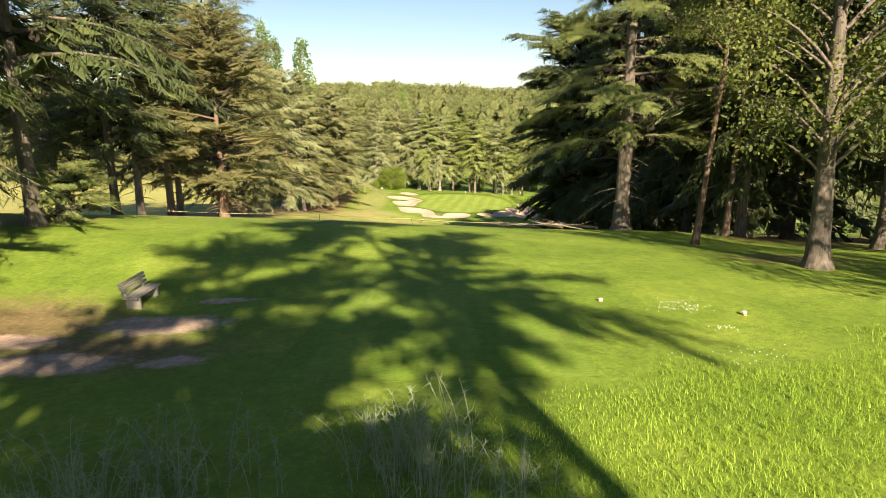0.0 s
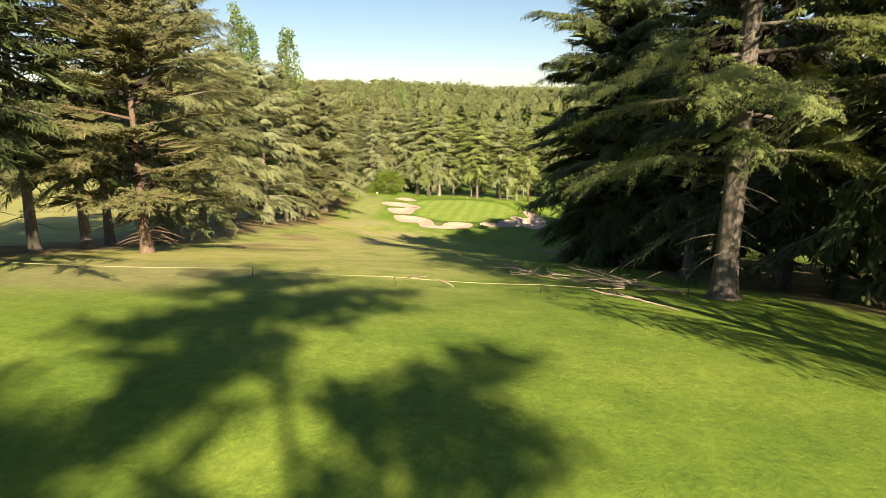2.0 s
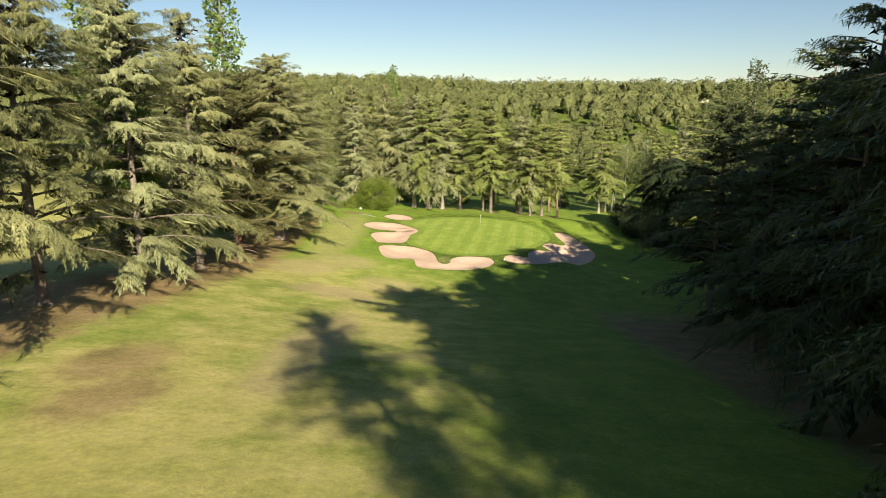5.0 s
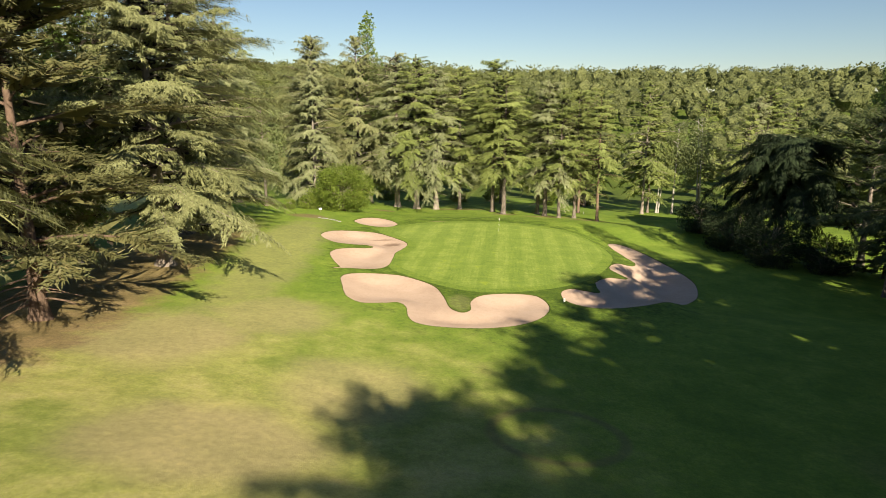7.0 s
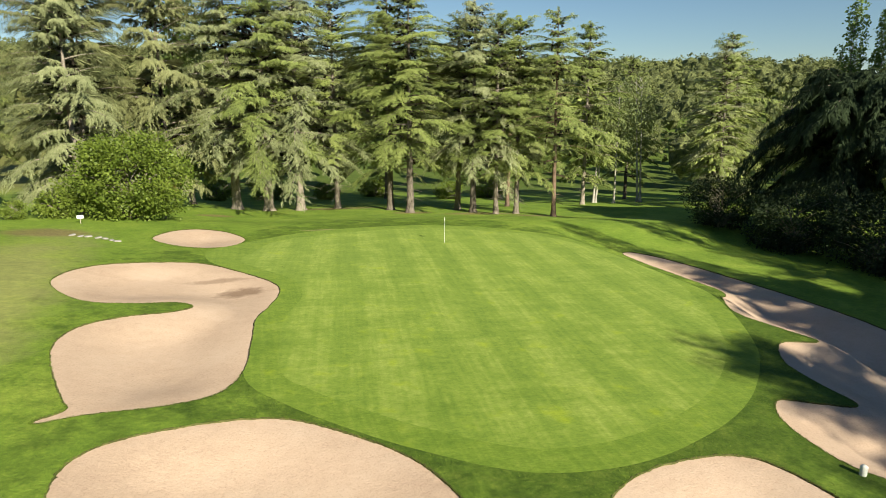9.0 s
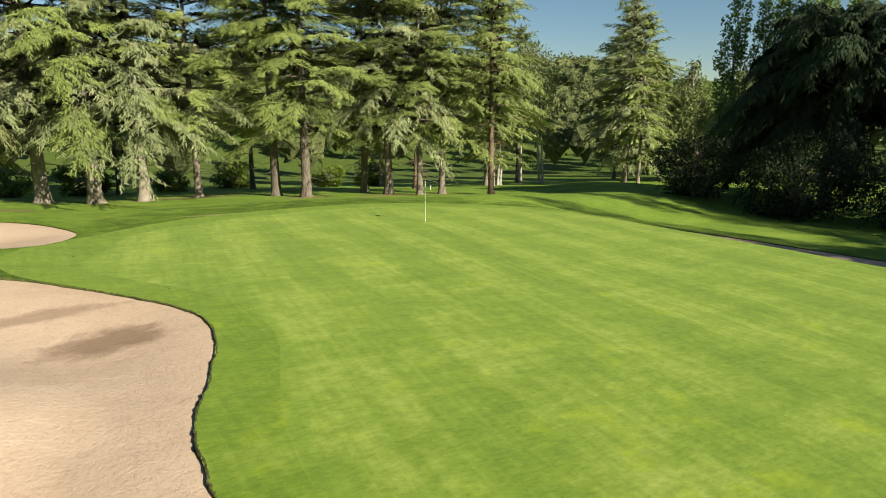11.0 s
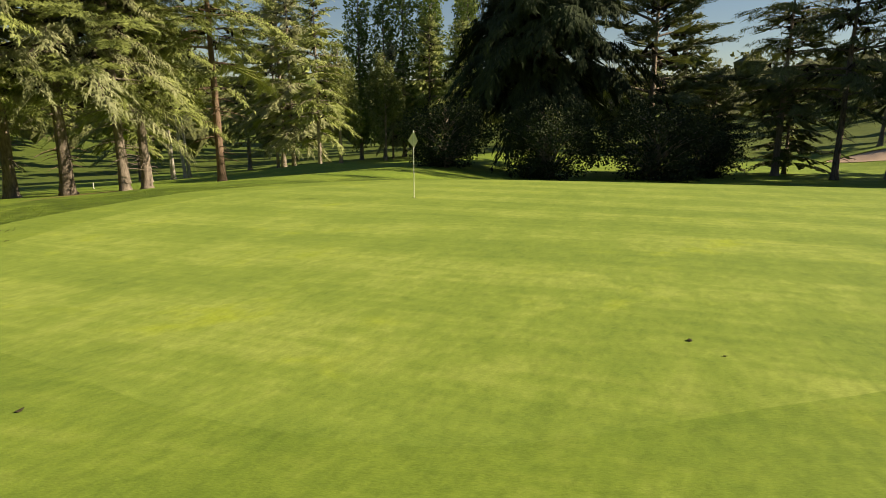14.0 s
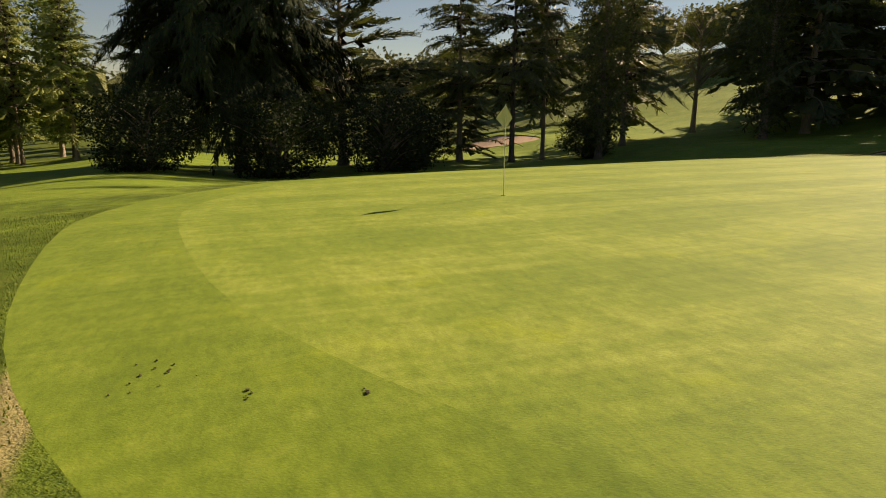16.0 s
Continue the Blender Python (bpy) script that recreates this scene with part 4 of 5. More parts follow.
birch = broadleaf("birch_tree", "pale-stemmed birch with thin hanging foliage", 21, 9, 3.4, 81, BIRCHLEAF, BARK_PALE, 3000, 0.36, 22, 0.2, 0.02, False, 5.0, 2)
willow = broadleaf("weeping_tree", "slender weeping tree with hanging light green foliage", 19, 2.5, 3.0, 82, BIRCHLEAF, BARK, 6500, 0.34, 26, 0.22, 0, False, 4.5)
limes = [
    broadleaf("broadleaf_tree", "leafy deciduous tree with bright sunlit leaves", 19, 2.5, 5.6, 91, BROAD, BARK, 12000, 0.18, 46, 0.42, -0.03),
    broadleaf("broadleaf_tree", "leafy deciduous tree with bright sunlit leaves", 16, 3, 5.4, 92, BROAD, BARK, 8000, 0.16, 40, 0.34),
]
laurel = broadleaf("laurel_bush", "large rounded glossy laurel bush behind the bunkers", 6.6, 0.0, 5.3, 95, LAUREL, BARK, 26000, 0.22, 70, 0.1, 0, False, 0, 3)
far_firs = [
    conifer("fir_tree", "tall green fir standing back behind the green", 32, 5.5, 6.2, 80, 24, FIR, BARK, step=0.8, sprig=0.7, per=6, trunk_r=0.4, stubs=10, lift=0.04, droop=0.36, taper=0.55, irregular=0.3, thin=0.14, slim=0.15),
    conifer("cedar_tree", "broad grey-green cedar standing back behind the green", 29, 3.6, 7.6, 80, 25, CEDAR_BLUE, BARK, step=0.8, sprig=0.7, per=6, trunk_r=0.45, lift=0.06, droop=0.38, taper=0.62, thin=0.14, slim=0.15),
]
slim = broadleaf("slender_tree", "slender leafy tree with a bare reddish leaning trunk", 22, 8, 3.8, 93, BROAD, BARK_RED, 9000, 0.14, 30, 0.17, 0.08)
low_bush = broadleaf("green_bush", "low fresh green bush beside the laurel", 2.4, 0.0, 2.0, 97, LAUREL, BARK, 3200, 0.2, 26, 0.05, 0, False, 0, 2)
young_fir = conifer("young_fir_tree", "young dull green fir under the tall trees", 3.0, 0.2, 1.3, 34, 62, EDGE, BARK, step=0.2, sprig=0.2, per=26, trunk_r=0.05, lift=0.1, droop=0.3, taper=0.6, hang=0.7)
red_shrub = broadleaf("red_shrub", "small red-leaved shrub under the cedars", 5.4, 0.5, 1.9, 98, REDLEAF, BARK, 1500, 0.2, 16, 0.06)
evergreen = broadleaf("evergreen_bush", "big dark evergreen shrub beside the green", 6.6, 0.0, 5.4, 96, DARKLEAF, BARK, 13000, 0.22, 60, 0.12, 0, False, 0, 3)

# left of the fairway
LEFT = "cedars left of the fairway"
for k, x, y, s, w, a in ((1, -36, -124, 1.05, 0.95, 20), (0, -38.5, -108, 0.95, 1.0, 80), (0, -39.5, -93, 0.9, 0.95, 150), (2, -38.5, -79, 0.93, 1.05, 40),
                         (1, -39, -63, 1.0, 0.92, 210), (1, -47, -43, 1.0, 1.0, 95), (0, -37.1, -31.6, 1.03, 1.38, 300), (1, -40.5, -16, 1.05, 1.2, 10), (2, -39.5, -2, 0.98, 0.95, 120),):
    plant(cedars[k], x, y, s, w, a, LEFT)
for k, x, y, s, a in ((1, -38.5, -131, 0.95, 260),
                      (0, -44, -160, 0.95, 30), (1, -47, -140, 1, 90), (0, -38, -184, 1, 15)):
    plant(park[k], x, y, s, 1.0, a, "cedars left of the tee")
# those at y -187 to -197 are unseen, added to shade the left crowns
for k, x, y, s, a in ((1, -27.8, -173.4, 0.95, 10), (1, -33, -177, 1.0, 70), (1, -27, -187.5, 1.0, 200), (0, -38, -196, 1.0, 20), (1, -24, -197, 1.05, 300), (0, -33, -181, 0.9, 90), (1, -37, -165, 1.0, 150), (1, -36, -150, 0.98, 140), (1, -36.5, -144.5, 1.0, 200)):
    plant(darks[k], x, y, s, 1.0, a, "cedars left of the tee")
plant(darks[1], -36, -139, 1.0, 1.1, 100, "cedars left of the tee")
for x, y, s, a in ((-28.4, -144.8, 1.05, 0), (-38.2, -50.4, 1.4, 190)):
    plant(pine, x, y, s, 1.0, a, "pines left of the fairway")
plant(poplars[0], -43.8, -72.2, 1.17, 1.0, 0, "poplars")
plant(poplars[1], -40.6, -74.6, 1.2, 1.0, 70, "poplars")
plant(poplars[1], -44.5, -32.3, 1.27, 1.1, 140, "poplars")
plant(poplars[0], -22.6, 45.4, 1.04, 1.0, 200, "poplars")

# right of the tee and fairway
RIGHT = "trees right of the fairway"
plant(edge_cedar, 4.9, -161.5, 1.0, 0.86, 40, RIGHT)
plant(dark_cedar, 9.2, -128, 1.0, 0.92, 30, RIGHT)
for k, x, y, s, w, a in ((1, 12.5, -163, 1.0, 0.9, 170), (0, 14, -150, 0.95, 0.9, 240), (1, 11.5, -141, 1.0, 1.0, 310),
                         (1, 13.5, -114, 0.95, 1.0, 50), (0, 16.5, -102, 0.9, 0.9, 120), (1, 18.5, -88, 0.7, 1.0, 200), (1, 21, -73, 0.95, 1.15, 280), (1, 17, -170, 1, 1, 0)):
    plant(darks[k], x, y, s, w, a, RIGHT)
# mostly unseen rows, added to keep the fairway's shade solid
for x, y, s, w, a in ((26, -118, 1, 1, 20), (24, -105, 1, 1.1, 10), (28, -95, 1, 1.1, 70), (26, -82, 0.95, 1.1, 40), (31, -88, 1, 1.2, 300), (30, -68, 0.9, 1.1, 110), (35, -54, 0.85, 1.1, 170),
                      (38, -75, 1, 1.2, 220), (24, -140, 1, 1, 160), (19, -127, 1, 1.1, 200), (36, -106, 1, 1.3, 50), (42, -64, 0.95, 1.2, 90), (19, -157, 1, 1, 90), (27, -165, 1, 1, 240),
                      (33, -138, 1, 1.2, 310), (30, -182, 1, 1, 20), (15.5, -157, 0.95, 0.9, 200), (48, -92, 1, 1.3, 130), (17.5, -111, 0.88, 1.1, 65), (21, -98, 0.78, 1.0, 190), (21, -120, 1.05, 1.1, 285), (47, -63, 1, 1.1, 20), (53, -78, 1.0, 1.2, 200)):
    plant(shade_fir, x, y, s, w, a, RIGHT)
for x, y, s, a in ((5.7, -172.2, 1.0, 0), (10.8, -164.5, 1.15, 40)):
    plant(slim, x, y, s, 1.0, a, "leafy trees beside the tee")
# the last two stand unseen, added for the shade right of the tee
for k, x, y, s, a in ((0, 7.3, -180.2, 0.95, 0), (1, 12.5, -181, 1.0, 130), (0, 16, -175, 1.05, 220), (1, 21, -186, 1.0, 40), (1, 13.5, -196, 1.0, 90), (0, 19, -204, 1.0, 10)):
    plant(limes[k], x, y, s, 1.0, a, "leafy trees beside the tee")

# behind the tee, where the shadows on it come from
for x, y, s, a in ((1.9, -217.8, 0.97, 30), (-2.5, -221, 0.78, 140)):
    plant(broad_cedar, x, y, s, 1.0, a, "cedars behind the tee")
for k, x, y, s, a in ((1, -12, -224, 0.92, 120),  (0, -38, -224, 0.95, 200)):
    plant(park[k], x, y, s, 1.0, a, "cedars behind the tee")

# low unseen firs, added to shade the ground behind the tee
for x, y, s, a in ((-3.2, -219.5, 0.66, 0), (-7, -218.5, 0.62, 80)):
    plant(shade_fir, x, y, s, 1.15, a, "cedars behind the tee")

# behind the green
BACK = "tall conifers behind the green"
for kind, k, x, y, s, w, a in ((park, 1, -16.6, 39.5, 1.15, 1.15, 0), (park, 0, -12.5, 37.4, 1.05, 1.12, 50), (park, 1, -8.5, 37.0, 1.04, 1.15, 110), (firs, 1, -3.6, 38, 0.84, 1.15, 180),
                               (firs, 0, 2.9, 33.6, 0.82, 1.1, 10), (firs, 0, 4.6, 29.8, 0.82, 1.15, 230), (firs, 1, 11.9, 32.2, 0.78, 1.2, 70), (park, 1, 12.6, 28.2, 0.95, 0.95, 140),
                               (firs, 1, 14.8, 25.7, 0.76, 1.0, 260), (firs, 0, 18.1, 26.9, 0.74, 0.95, 330), (firs, 2, 21.6, 23.1, 0.75, 1.1, 20), (firs, 2, 22, 39, 0.9, 1, 100),
                               (cedars, 1, -24.6, 39.5, 1.0, 0.75, 20), (cedars, 2, -31, 22.5, 0.85, 0.8, 250), (cedars, 0, -33, 36, 1, 0.9, 130), (firs, 1, 37.9, 44.6, 0.9, 1, 150),
                               (firs, 0, 41.5, 51, 0.85, 1.0, 190), (cedars, 2, 58.8, 38.6, 0.9, 0.75, 40), (firs, 1, 63.8, 43.2, 1.0, 1.1, 90), (firs, 0, 54, 32, 0.8, 0.9, 300),
                               (cedars, 1, 70, 48, 1.0, 0.8, 60), (firs, 1, 8, 60, 1, 1, 30), (firs, 0, -8, 66, 1, 1, 120),
                               (cedars, 1, -38, 48, 1, 1, 20), (firs, 1, 30, 64, 1, 1, 10), (firs, 0, 60, 66, 1, 1, 220), (firs, 1, 80, 60, 1, 1, 0), (firs, 0, 79, 20, 0.72, 1.0, 30), (firs, 1, 84, 27, 0.8, 0.9, 130), (cedars, 2, 86, 34.5, 0.75, 0.8, 210), (firs, 0, -46, 26, 0.95, 1.1, 60)):
    near = y < 42 and x < 24
    plant(kind[k] if near else far_firs[0 if kind is firs else 1], x, y, s * (1.1 if near else 1.0), w, a, BACK)
for x, y, s, a in ((43.5, 50.3, 1.0, 0), (46.3, 48.4, 1.05, 60), (54.6, 53, 1.15, 130)):
    plant(birch, x, y, s, 1.0, a, "birches")
plant(willow, -38, 14, 1.0, 1.2, 40, "weeping trees")
plant(willow, 73, 38.4, 1.05, 1.0, 0, "weeping trees")
plant(willow, 79, 33, 0.95, 0.9, 100, "weeping trees")
for k, x, y, s, a in ((0, 88, 41.5, 0.95, 0), (1, 90.4, 34, 1.05, 60), (0, 89, 28.5, 0.95, 120), (1, 94, 24, 1.0, 30), (1, 91, 38, 1.0, 200), (0, 95, 30.5, 0.9, 70), (1, 88, 21.5, 0.95, 10)):
    plant(poplars[k], x, y, s, 1.0, a, "poplars")
plant(laurel, -25.4, 15.0, 1.12, 1.0, 0, "")
plant(low_bush, -30.6, 12.6, 1.0, 1.0, 0, "green bushes")
plant(low_bush, -33.4, 11.2, 0.6, 1.0, 80, "green bushes")
for x, y, s, a in ((-44, 62, 1.5, 0), (-36, 58, 1.2, 50), (-29, 64, 1.6, 100), (-20, 60, 1.3, 170), (-12, 68, 1.7, 210), (-2, 63, 1.2, 260), (8, 70, 1.6, 300), (20, 62, 1.3, 20), (31, 70, 1.6, 70)):
    plant(low_bush, x, y, s, 1.2, a, "green bushes")
plant(young_fir, -27.0, -171.6, 0.9, 1.0, 40, "")
plant(red_shrub, -23.5, 23.5, 1.0, 1.0, 0, "")

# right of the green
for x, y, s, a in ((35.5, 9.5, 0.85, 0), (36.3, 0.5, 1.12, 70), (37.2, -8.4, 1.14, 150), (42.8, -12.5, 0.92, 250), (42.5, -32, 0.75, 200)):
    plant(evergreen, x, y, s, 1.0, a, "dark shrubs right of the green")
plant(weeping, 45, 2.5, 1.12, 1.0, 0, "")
plant(layered, 51, -8, 1.0, 1.0, 0, "")
plant(ivy_poplar, 39.9, -31.5, 1.0, 1.0, 0, "columnar trees beside the green")
plant(ivy_poplar, 35.5, -48.5, 1.0, 1.0, 120, "columnar trees beside the green")
for k, x, y, s, w, a in ((1, 47.5, -19.5, 0.85, 1, 0), (1, 43.2, -23.4, 0.95, 0.8, 80), (1, 45, -28, 1.0, 0.6, 150), (1, 46, -39, 0.85, 1, 200)):
    plant(darks[k], x, y, s, w, a, "dark firs right of the green")
for x, y, s, w, a in ((50, -14, 0.36, 1.4, 40), (51, -21, 0.34, 1.4, 140), (54, -43, 0.8, 1.0, 250), (84, 10, 0.8, 1, 180), (98, -14, 0.8, 1, 220), (92, -56, 0.9, 1, 20)):
    plant(shade_fir, x, y, s, w, a, "dark firs right of the green")
for k, x, y, s, a in ((1, 50, -53, 1.0, 200), (1, 84, -70, 0.9, 100), (0, 92, -42, 0.8, 50), (1, 96, -2, 0.7, 20), (0, 56, -74, 0.9, 140), (1, 104, -30, 0.9, 200)):
    plant(limes[k], x, y, s, 1.0, a, "leafy trees on the right-hand slope")


def far_woods():
    """The wooded valley side and hill: a canopy of many uneven crowns."""
    rng = np.random.default_rng(5)
    ico = bmesh.new()
    bmesh.ops.create_icosphere(ico, subdivisions=1, radius=1)
    iv = np.array([v.co for v in ico.verts])
    iv = iv * np.where(iv[:, 2:] < 0, (1, 1, 1.8), (1, 1, 1))
    fi = np.array([[v.index for v in f.verts] for f in ico.faces])
    ico.free()
    pieces = []
    n = 0
    while n < 2500:
        east = n % 5 == 0
        x, y = (rng.uniform(95, 330), rng.uniform(-230, 120)) if east else (rng.uniform(-420, 640), 80 + 495 * rng.uniform(0, 1) ** 0.75)
        away = y + 0.35 * max(0, x - 60)
        if not east and (away < 78 or away > 560 or abs(x) > 90 + 1.0 * y):
            continue
        back = not east and away > 330
        r = rng.uniform(3.6, 7.6) * (1.4 if back else 1)
        h = rng.uniform(11, 19 if away > 420 else 16)
        tall = rng.uniform(0.65, 1.0)
        c = np.array([x, y, float(ground(x, y)) + h - r * 0.4])
        lump = 1 + rng.normal(0, 0.1, (len(iv), 1))
        pieces.append((iv * lump * np.array([r, r, r * tall]) * 0.64 + c, fi))
        m = 60
        d = rng.normal(0, 1, (m, 3))
        d[:, 2] = d[:, 2] + 0.4
        d /= np.linalg.norm(d, axis=1)[:, None]
        pieces.append(leaves(c + d * np.array([r, r, r * tall]) * rng.uniform(0.62, 0.92, (m, 1)), d, rng.uniform(0.6, 1.3, m) * r / 4.8, rng))
        n += 1
    V, F = joined(pieces)
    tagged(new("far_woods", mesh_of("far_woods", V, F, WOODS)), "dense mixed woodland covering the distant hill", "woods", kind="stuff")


far_woods()


# ---------------------------------------------------------------- on the green
def flagstick():
    t = thing("flagstick", 0, 0, "thin white flagstick with a limp whitish flag in the hole", "golf flag")
    V, F = tube([(0, 0, -0.1), (0, 0, 1.0), (0.0, 0, 2.13)], [0.011, 0.010, 0.008], 8)
    pole = part("pole", mesh_of("pole", V, F, WHITE, True), None, t)
    a, b = 9, 8
    rng = np.random.default_rng(3)
    G = []
    for i in range(a):
        for j in range(b):
            u, v = i / (a - 1) - 0.42, j / (b - 1)
            w = 0.4 * max(0.03, min(v / 0.55, (1 - v) / 0.45))
            G.append((w * u, 0.03 * math.sin(u * 11 + v * 3) * w / 0.4 - 0.02, 2.12 - 0.54 * v - 0.03 * abs(u)))
    f = [(i * b + j, i * b + j + 1, (i + 1) * b + j + 1, (i + 1) * b + j) for i in range(a - 1) for j in range(b - 1)]
    fl = part("flag", mesh_of("flag", G, f, FLAGCLOTH, True), None, pole, "limp whitish cloth")
    fl.rotation_euler = (0, 0, radians(68))
    V, F = tube([(0, 0, -0.1), (0, 0, 0.004)], [0.054, 0.054], 16)
    part("cup", mesh_of("cup", V, F, BLACK, True), None, t)


flagstick()


# ---------------------------------------------------------------- at the tee
def bench():
    t = thing("bench", -17.55, -184.1, "weathered wooden bench with slatted back and solid seat beside the tee", "bench", turn=0)
    for y in (-0.62, 0.62):
        bm = box(bmesh.new(), (0.46, 0.1, 0.4), (0.05, y, 0.2), bevel=0.015)
        part("leg", bm, BENCHWOOD, t)
        bm = box(bmesh.new(), (0.07, 0.09, 0.5), (-0.25, y, 0.66), (0, -14, 0), bevel=0.012)
        part("back_post", bm, BENCHWOOD, t)
    for x in (-0.12, 0.05, 0.22):
        part("seat_slat", box(bmesh.new(), (0.155, 1.75, 0.05), (x, 0, 0.43), bevel=0.01), BENCHWOOD, t)
    for z in (0.6, 0.74, 0.86):
        part("back_slat", box(bmesh.new(), (0.035, 1.75, 0.105), (-0.16 - (z - 0.43) * 0.25, 0, z), (0, -14, 0), bevel=0.008), BENCHWOOD, t)


bench()


def rope_fence():
    t = thing("rope_fence", -9, -158.5, "low rope strung between leaning black pegs across the fairway", "rope fence")
    x0, y0, z0 = t.location
    pegs = [(-27, -160.6), (-16.3, -160.0), (-9.6, -160.5), (-3.1, -160.8), (3.4, -161.4)]
    top = []
    for i, (x, y) in enumerate(pegs):
        z = float(ground(x, y))
        lean = (0.12 * math.sin(i * 2.1 + 1), 0.06)
        a, b = (x - x0, y - y0, z - z0 - 0.1), (x - x0 + lean[0], y - y0 + lean[1], z - z0 + 0.42)
        V, F = tube([a, b], [0.016, 0.014], 6)
        part("stake", mesh_of("stake", V, F, BLACK, True), None, t)
        top.append(np.array(b) - (0, 0, 0.05))
    pts = []
    for a, b in zip(top, top[1:]):
        for k in range(12):
            u = k / 12
            p = a + (b - a) * u
            g = float(ground(p[0] + x0, p[1] + y0)) - z0
            p[2] = max(p[2] - 0.08 * math.sin(u * math.pi), g + 0.1)
            pts.append(p)
    pts.append(top[-1])
    V, F = tube(pts, [0.008] * len(pts), 5)
    part("rope", mesh_of("rope", V, F, ROPE, True), None, t)


rope_fence()


def fallen_branch(x, y, turn, length, seed, label, twigs=9, thick=0.11):
    rng = np.random.default_rng(seed)
    t = thing("fallen_branch", x, y, label, "dead branch", "fallen branches", turn=turn)
    a = radians(turn)

    def lay(P):
        P = np.asarray(P, float)
        wx = x + P[:, 0] * math.cos(a) - P[:, 1] * math.sin(a)
        wy = y + P[:, 0] * math.sin(a) + P[:, 1] * math.cos(a)
        P[:, 2] += ground(wx, wy) - t.location.z
        return P

    s = np.linspace(0, 1, 9)
    main = np.column_stack([s * length, np.cumsum(rng.normal(0, 0.05, 9)) * length / 6, 0.12 + 0.25 * s * (1 - s) + 0.25 * s])
    V, F = tube(lay(main.copy()), np.linspace(thick, 0.02, 9), 7)
    part("stem", mesh_of("stem", V, F, DEADWOOD, True), None, t)
    for _ in range(twigs):
        q = rng.uniform(0.25, 0.98)
        foot = np.array([np.interp(q, s, main[:, c]) for c in range(3)])
        ang, l = rng.choice((-1, 1)) * rng.uniform(0.4, 1.0), rng.uniform(0.2, 0.45) * length * (1.1 - q * 0.6)
        w = np.linspace(0, 1, 5)[:, None]
        P = foot + w * l * np.array([math.cos(ang), math.sin(ang), rng.uniform(-0.05, 0.3)]) + rng.normal(0, 0.04, (5, 3)) * w
        P[:, 2] = np.maximum(P[:, 2], 0.03)
        V, F = tube(lay(P), np.linspace(0.035, 0.008, 5), 5)
        part("twig", mesh_of("twig", V, F, DEADWOOD, True), None, t)


fallen_branch(3.4, -160.9, 119, 8.4, 1, "large fallen dead limb lying at the wood's edge", 20, 0.11)
fallen_branch(2.6, -159.4, 97, 9.0, 2, "long fallen dead trunk lying at the wood's edge", 18, 0.1)
fallen_branch(-1.5, -152.4, 103, 7.2, 3, "bleached bare twiggy branch lying on the grass", 16, 0.06)
fallen_branch(1.4, -158.6, 137, 3.2, 7, "short broken stub of a dead limb", 4, 0.1)
fallen_branch(-0.1, -157.2, 134, 5.4, 8, "thin dead branch lying in the shade", 12, 0.05)
fallen_branch(1.3, -165.7, 133, 3.4, 4, "thin bleached twiggy branch on the grass", 10, 0.04)
fallen_branch(-7.0, -161.0, 150, 0.9, 5, "small pale forked twig on the grass", 8, 0.025)
fallen_branch(-9.3, -158.2, -65, 1.8, 6, "thin dark twig on the grass", 3, 0.02)


def tee_marker(x, y):
    t = thing("tee_marker", x, y, "small white and orange tee marker block on the grass", "tee marker", "tee markers", turn=20)
    block = part("block", box(bmesh.new(), (0.12, 0.1, 0.14), (0, 0, 0.07), bevel=0.02), WHITE, t)
    part("band", box(bmesh.new(), (0.126, 0.106, 0.06), (0, 0, 0.05), bevel=0.01), ORANGE, block, "orange painted band")


tee_marker(-2.6, -185.6)
tee_marker(1.2, -187.0)


def marker_post(x, y, h, r, label):
    t = thing("marker_post", x, y, label, "marker post", "white posts")
    V, F = tube([(0, 0, -0.1), (0, 0, h * 0.9), (0, 0, h), (0, 0, h + 0.01)], [r, r, r * 0.7, 0.005], 10)
    part("post", mesh_of("post", V, F, WHITE, True), None, t)


marker_post(1.95, -35.3, 0.32, 0.1, "short thick white marker between two bunkers")
marker_post(22.6, 36.5, 0.5, 0.04, "short pale post among the conifers")


def sign(x, y):
    t = thing("direction_sign", x, y, "small white sign board on a short stake beside the laurel", "sign", turn=15)
    part("board", box(bmesh.new(), (0.5, 0.04, 0.28), (0, 0, 0.55), bevel=0.01), WHITE, t)
    part("stake", box(bmesh.new(), (0.05, 0.05, 0.6), (0, 0.05, 0.25), bevel=0.008), BENCHWOOD, t)


sign(-28.2, 9.4)


def kerb_stones():
    rng = np.random.default_rng(8)
    for i in range(7):
        x, y = -27.3 + i * 0.55 + rng.normal(0, 0.08), 3.6 - i * 0.42 + rng.normal(0, 0.1)
        bm = bmesh.new()
        bmesh.ops.create_icosphere(bm, subdivisions=2, radius=1)
        for v in bm.verts:
            v.co = Vector((v.co.x * 0.3, v.co.y * 0.18, v.co.z * 0.09)) * (1 + 0.2 * noise.noise(v.co * 2 + Vector((i, 0, 0))))
        t = part("paving_stone", bm, STONE)
        t.location, t.rotation_euler = (x, y, float(ground(x, y)) + 0.03), (0, 0, rng.uniform(0, 3))
        tagged(t, "flat pale stone lying in the grass", "stone", "flat stones by the bunker")


kerb_stones()


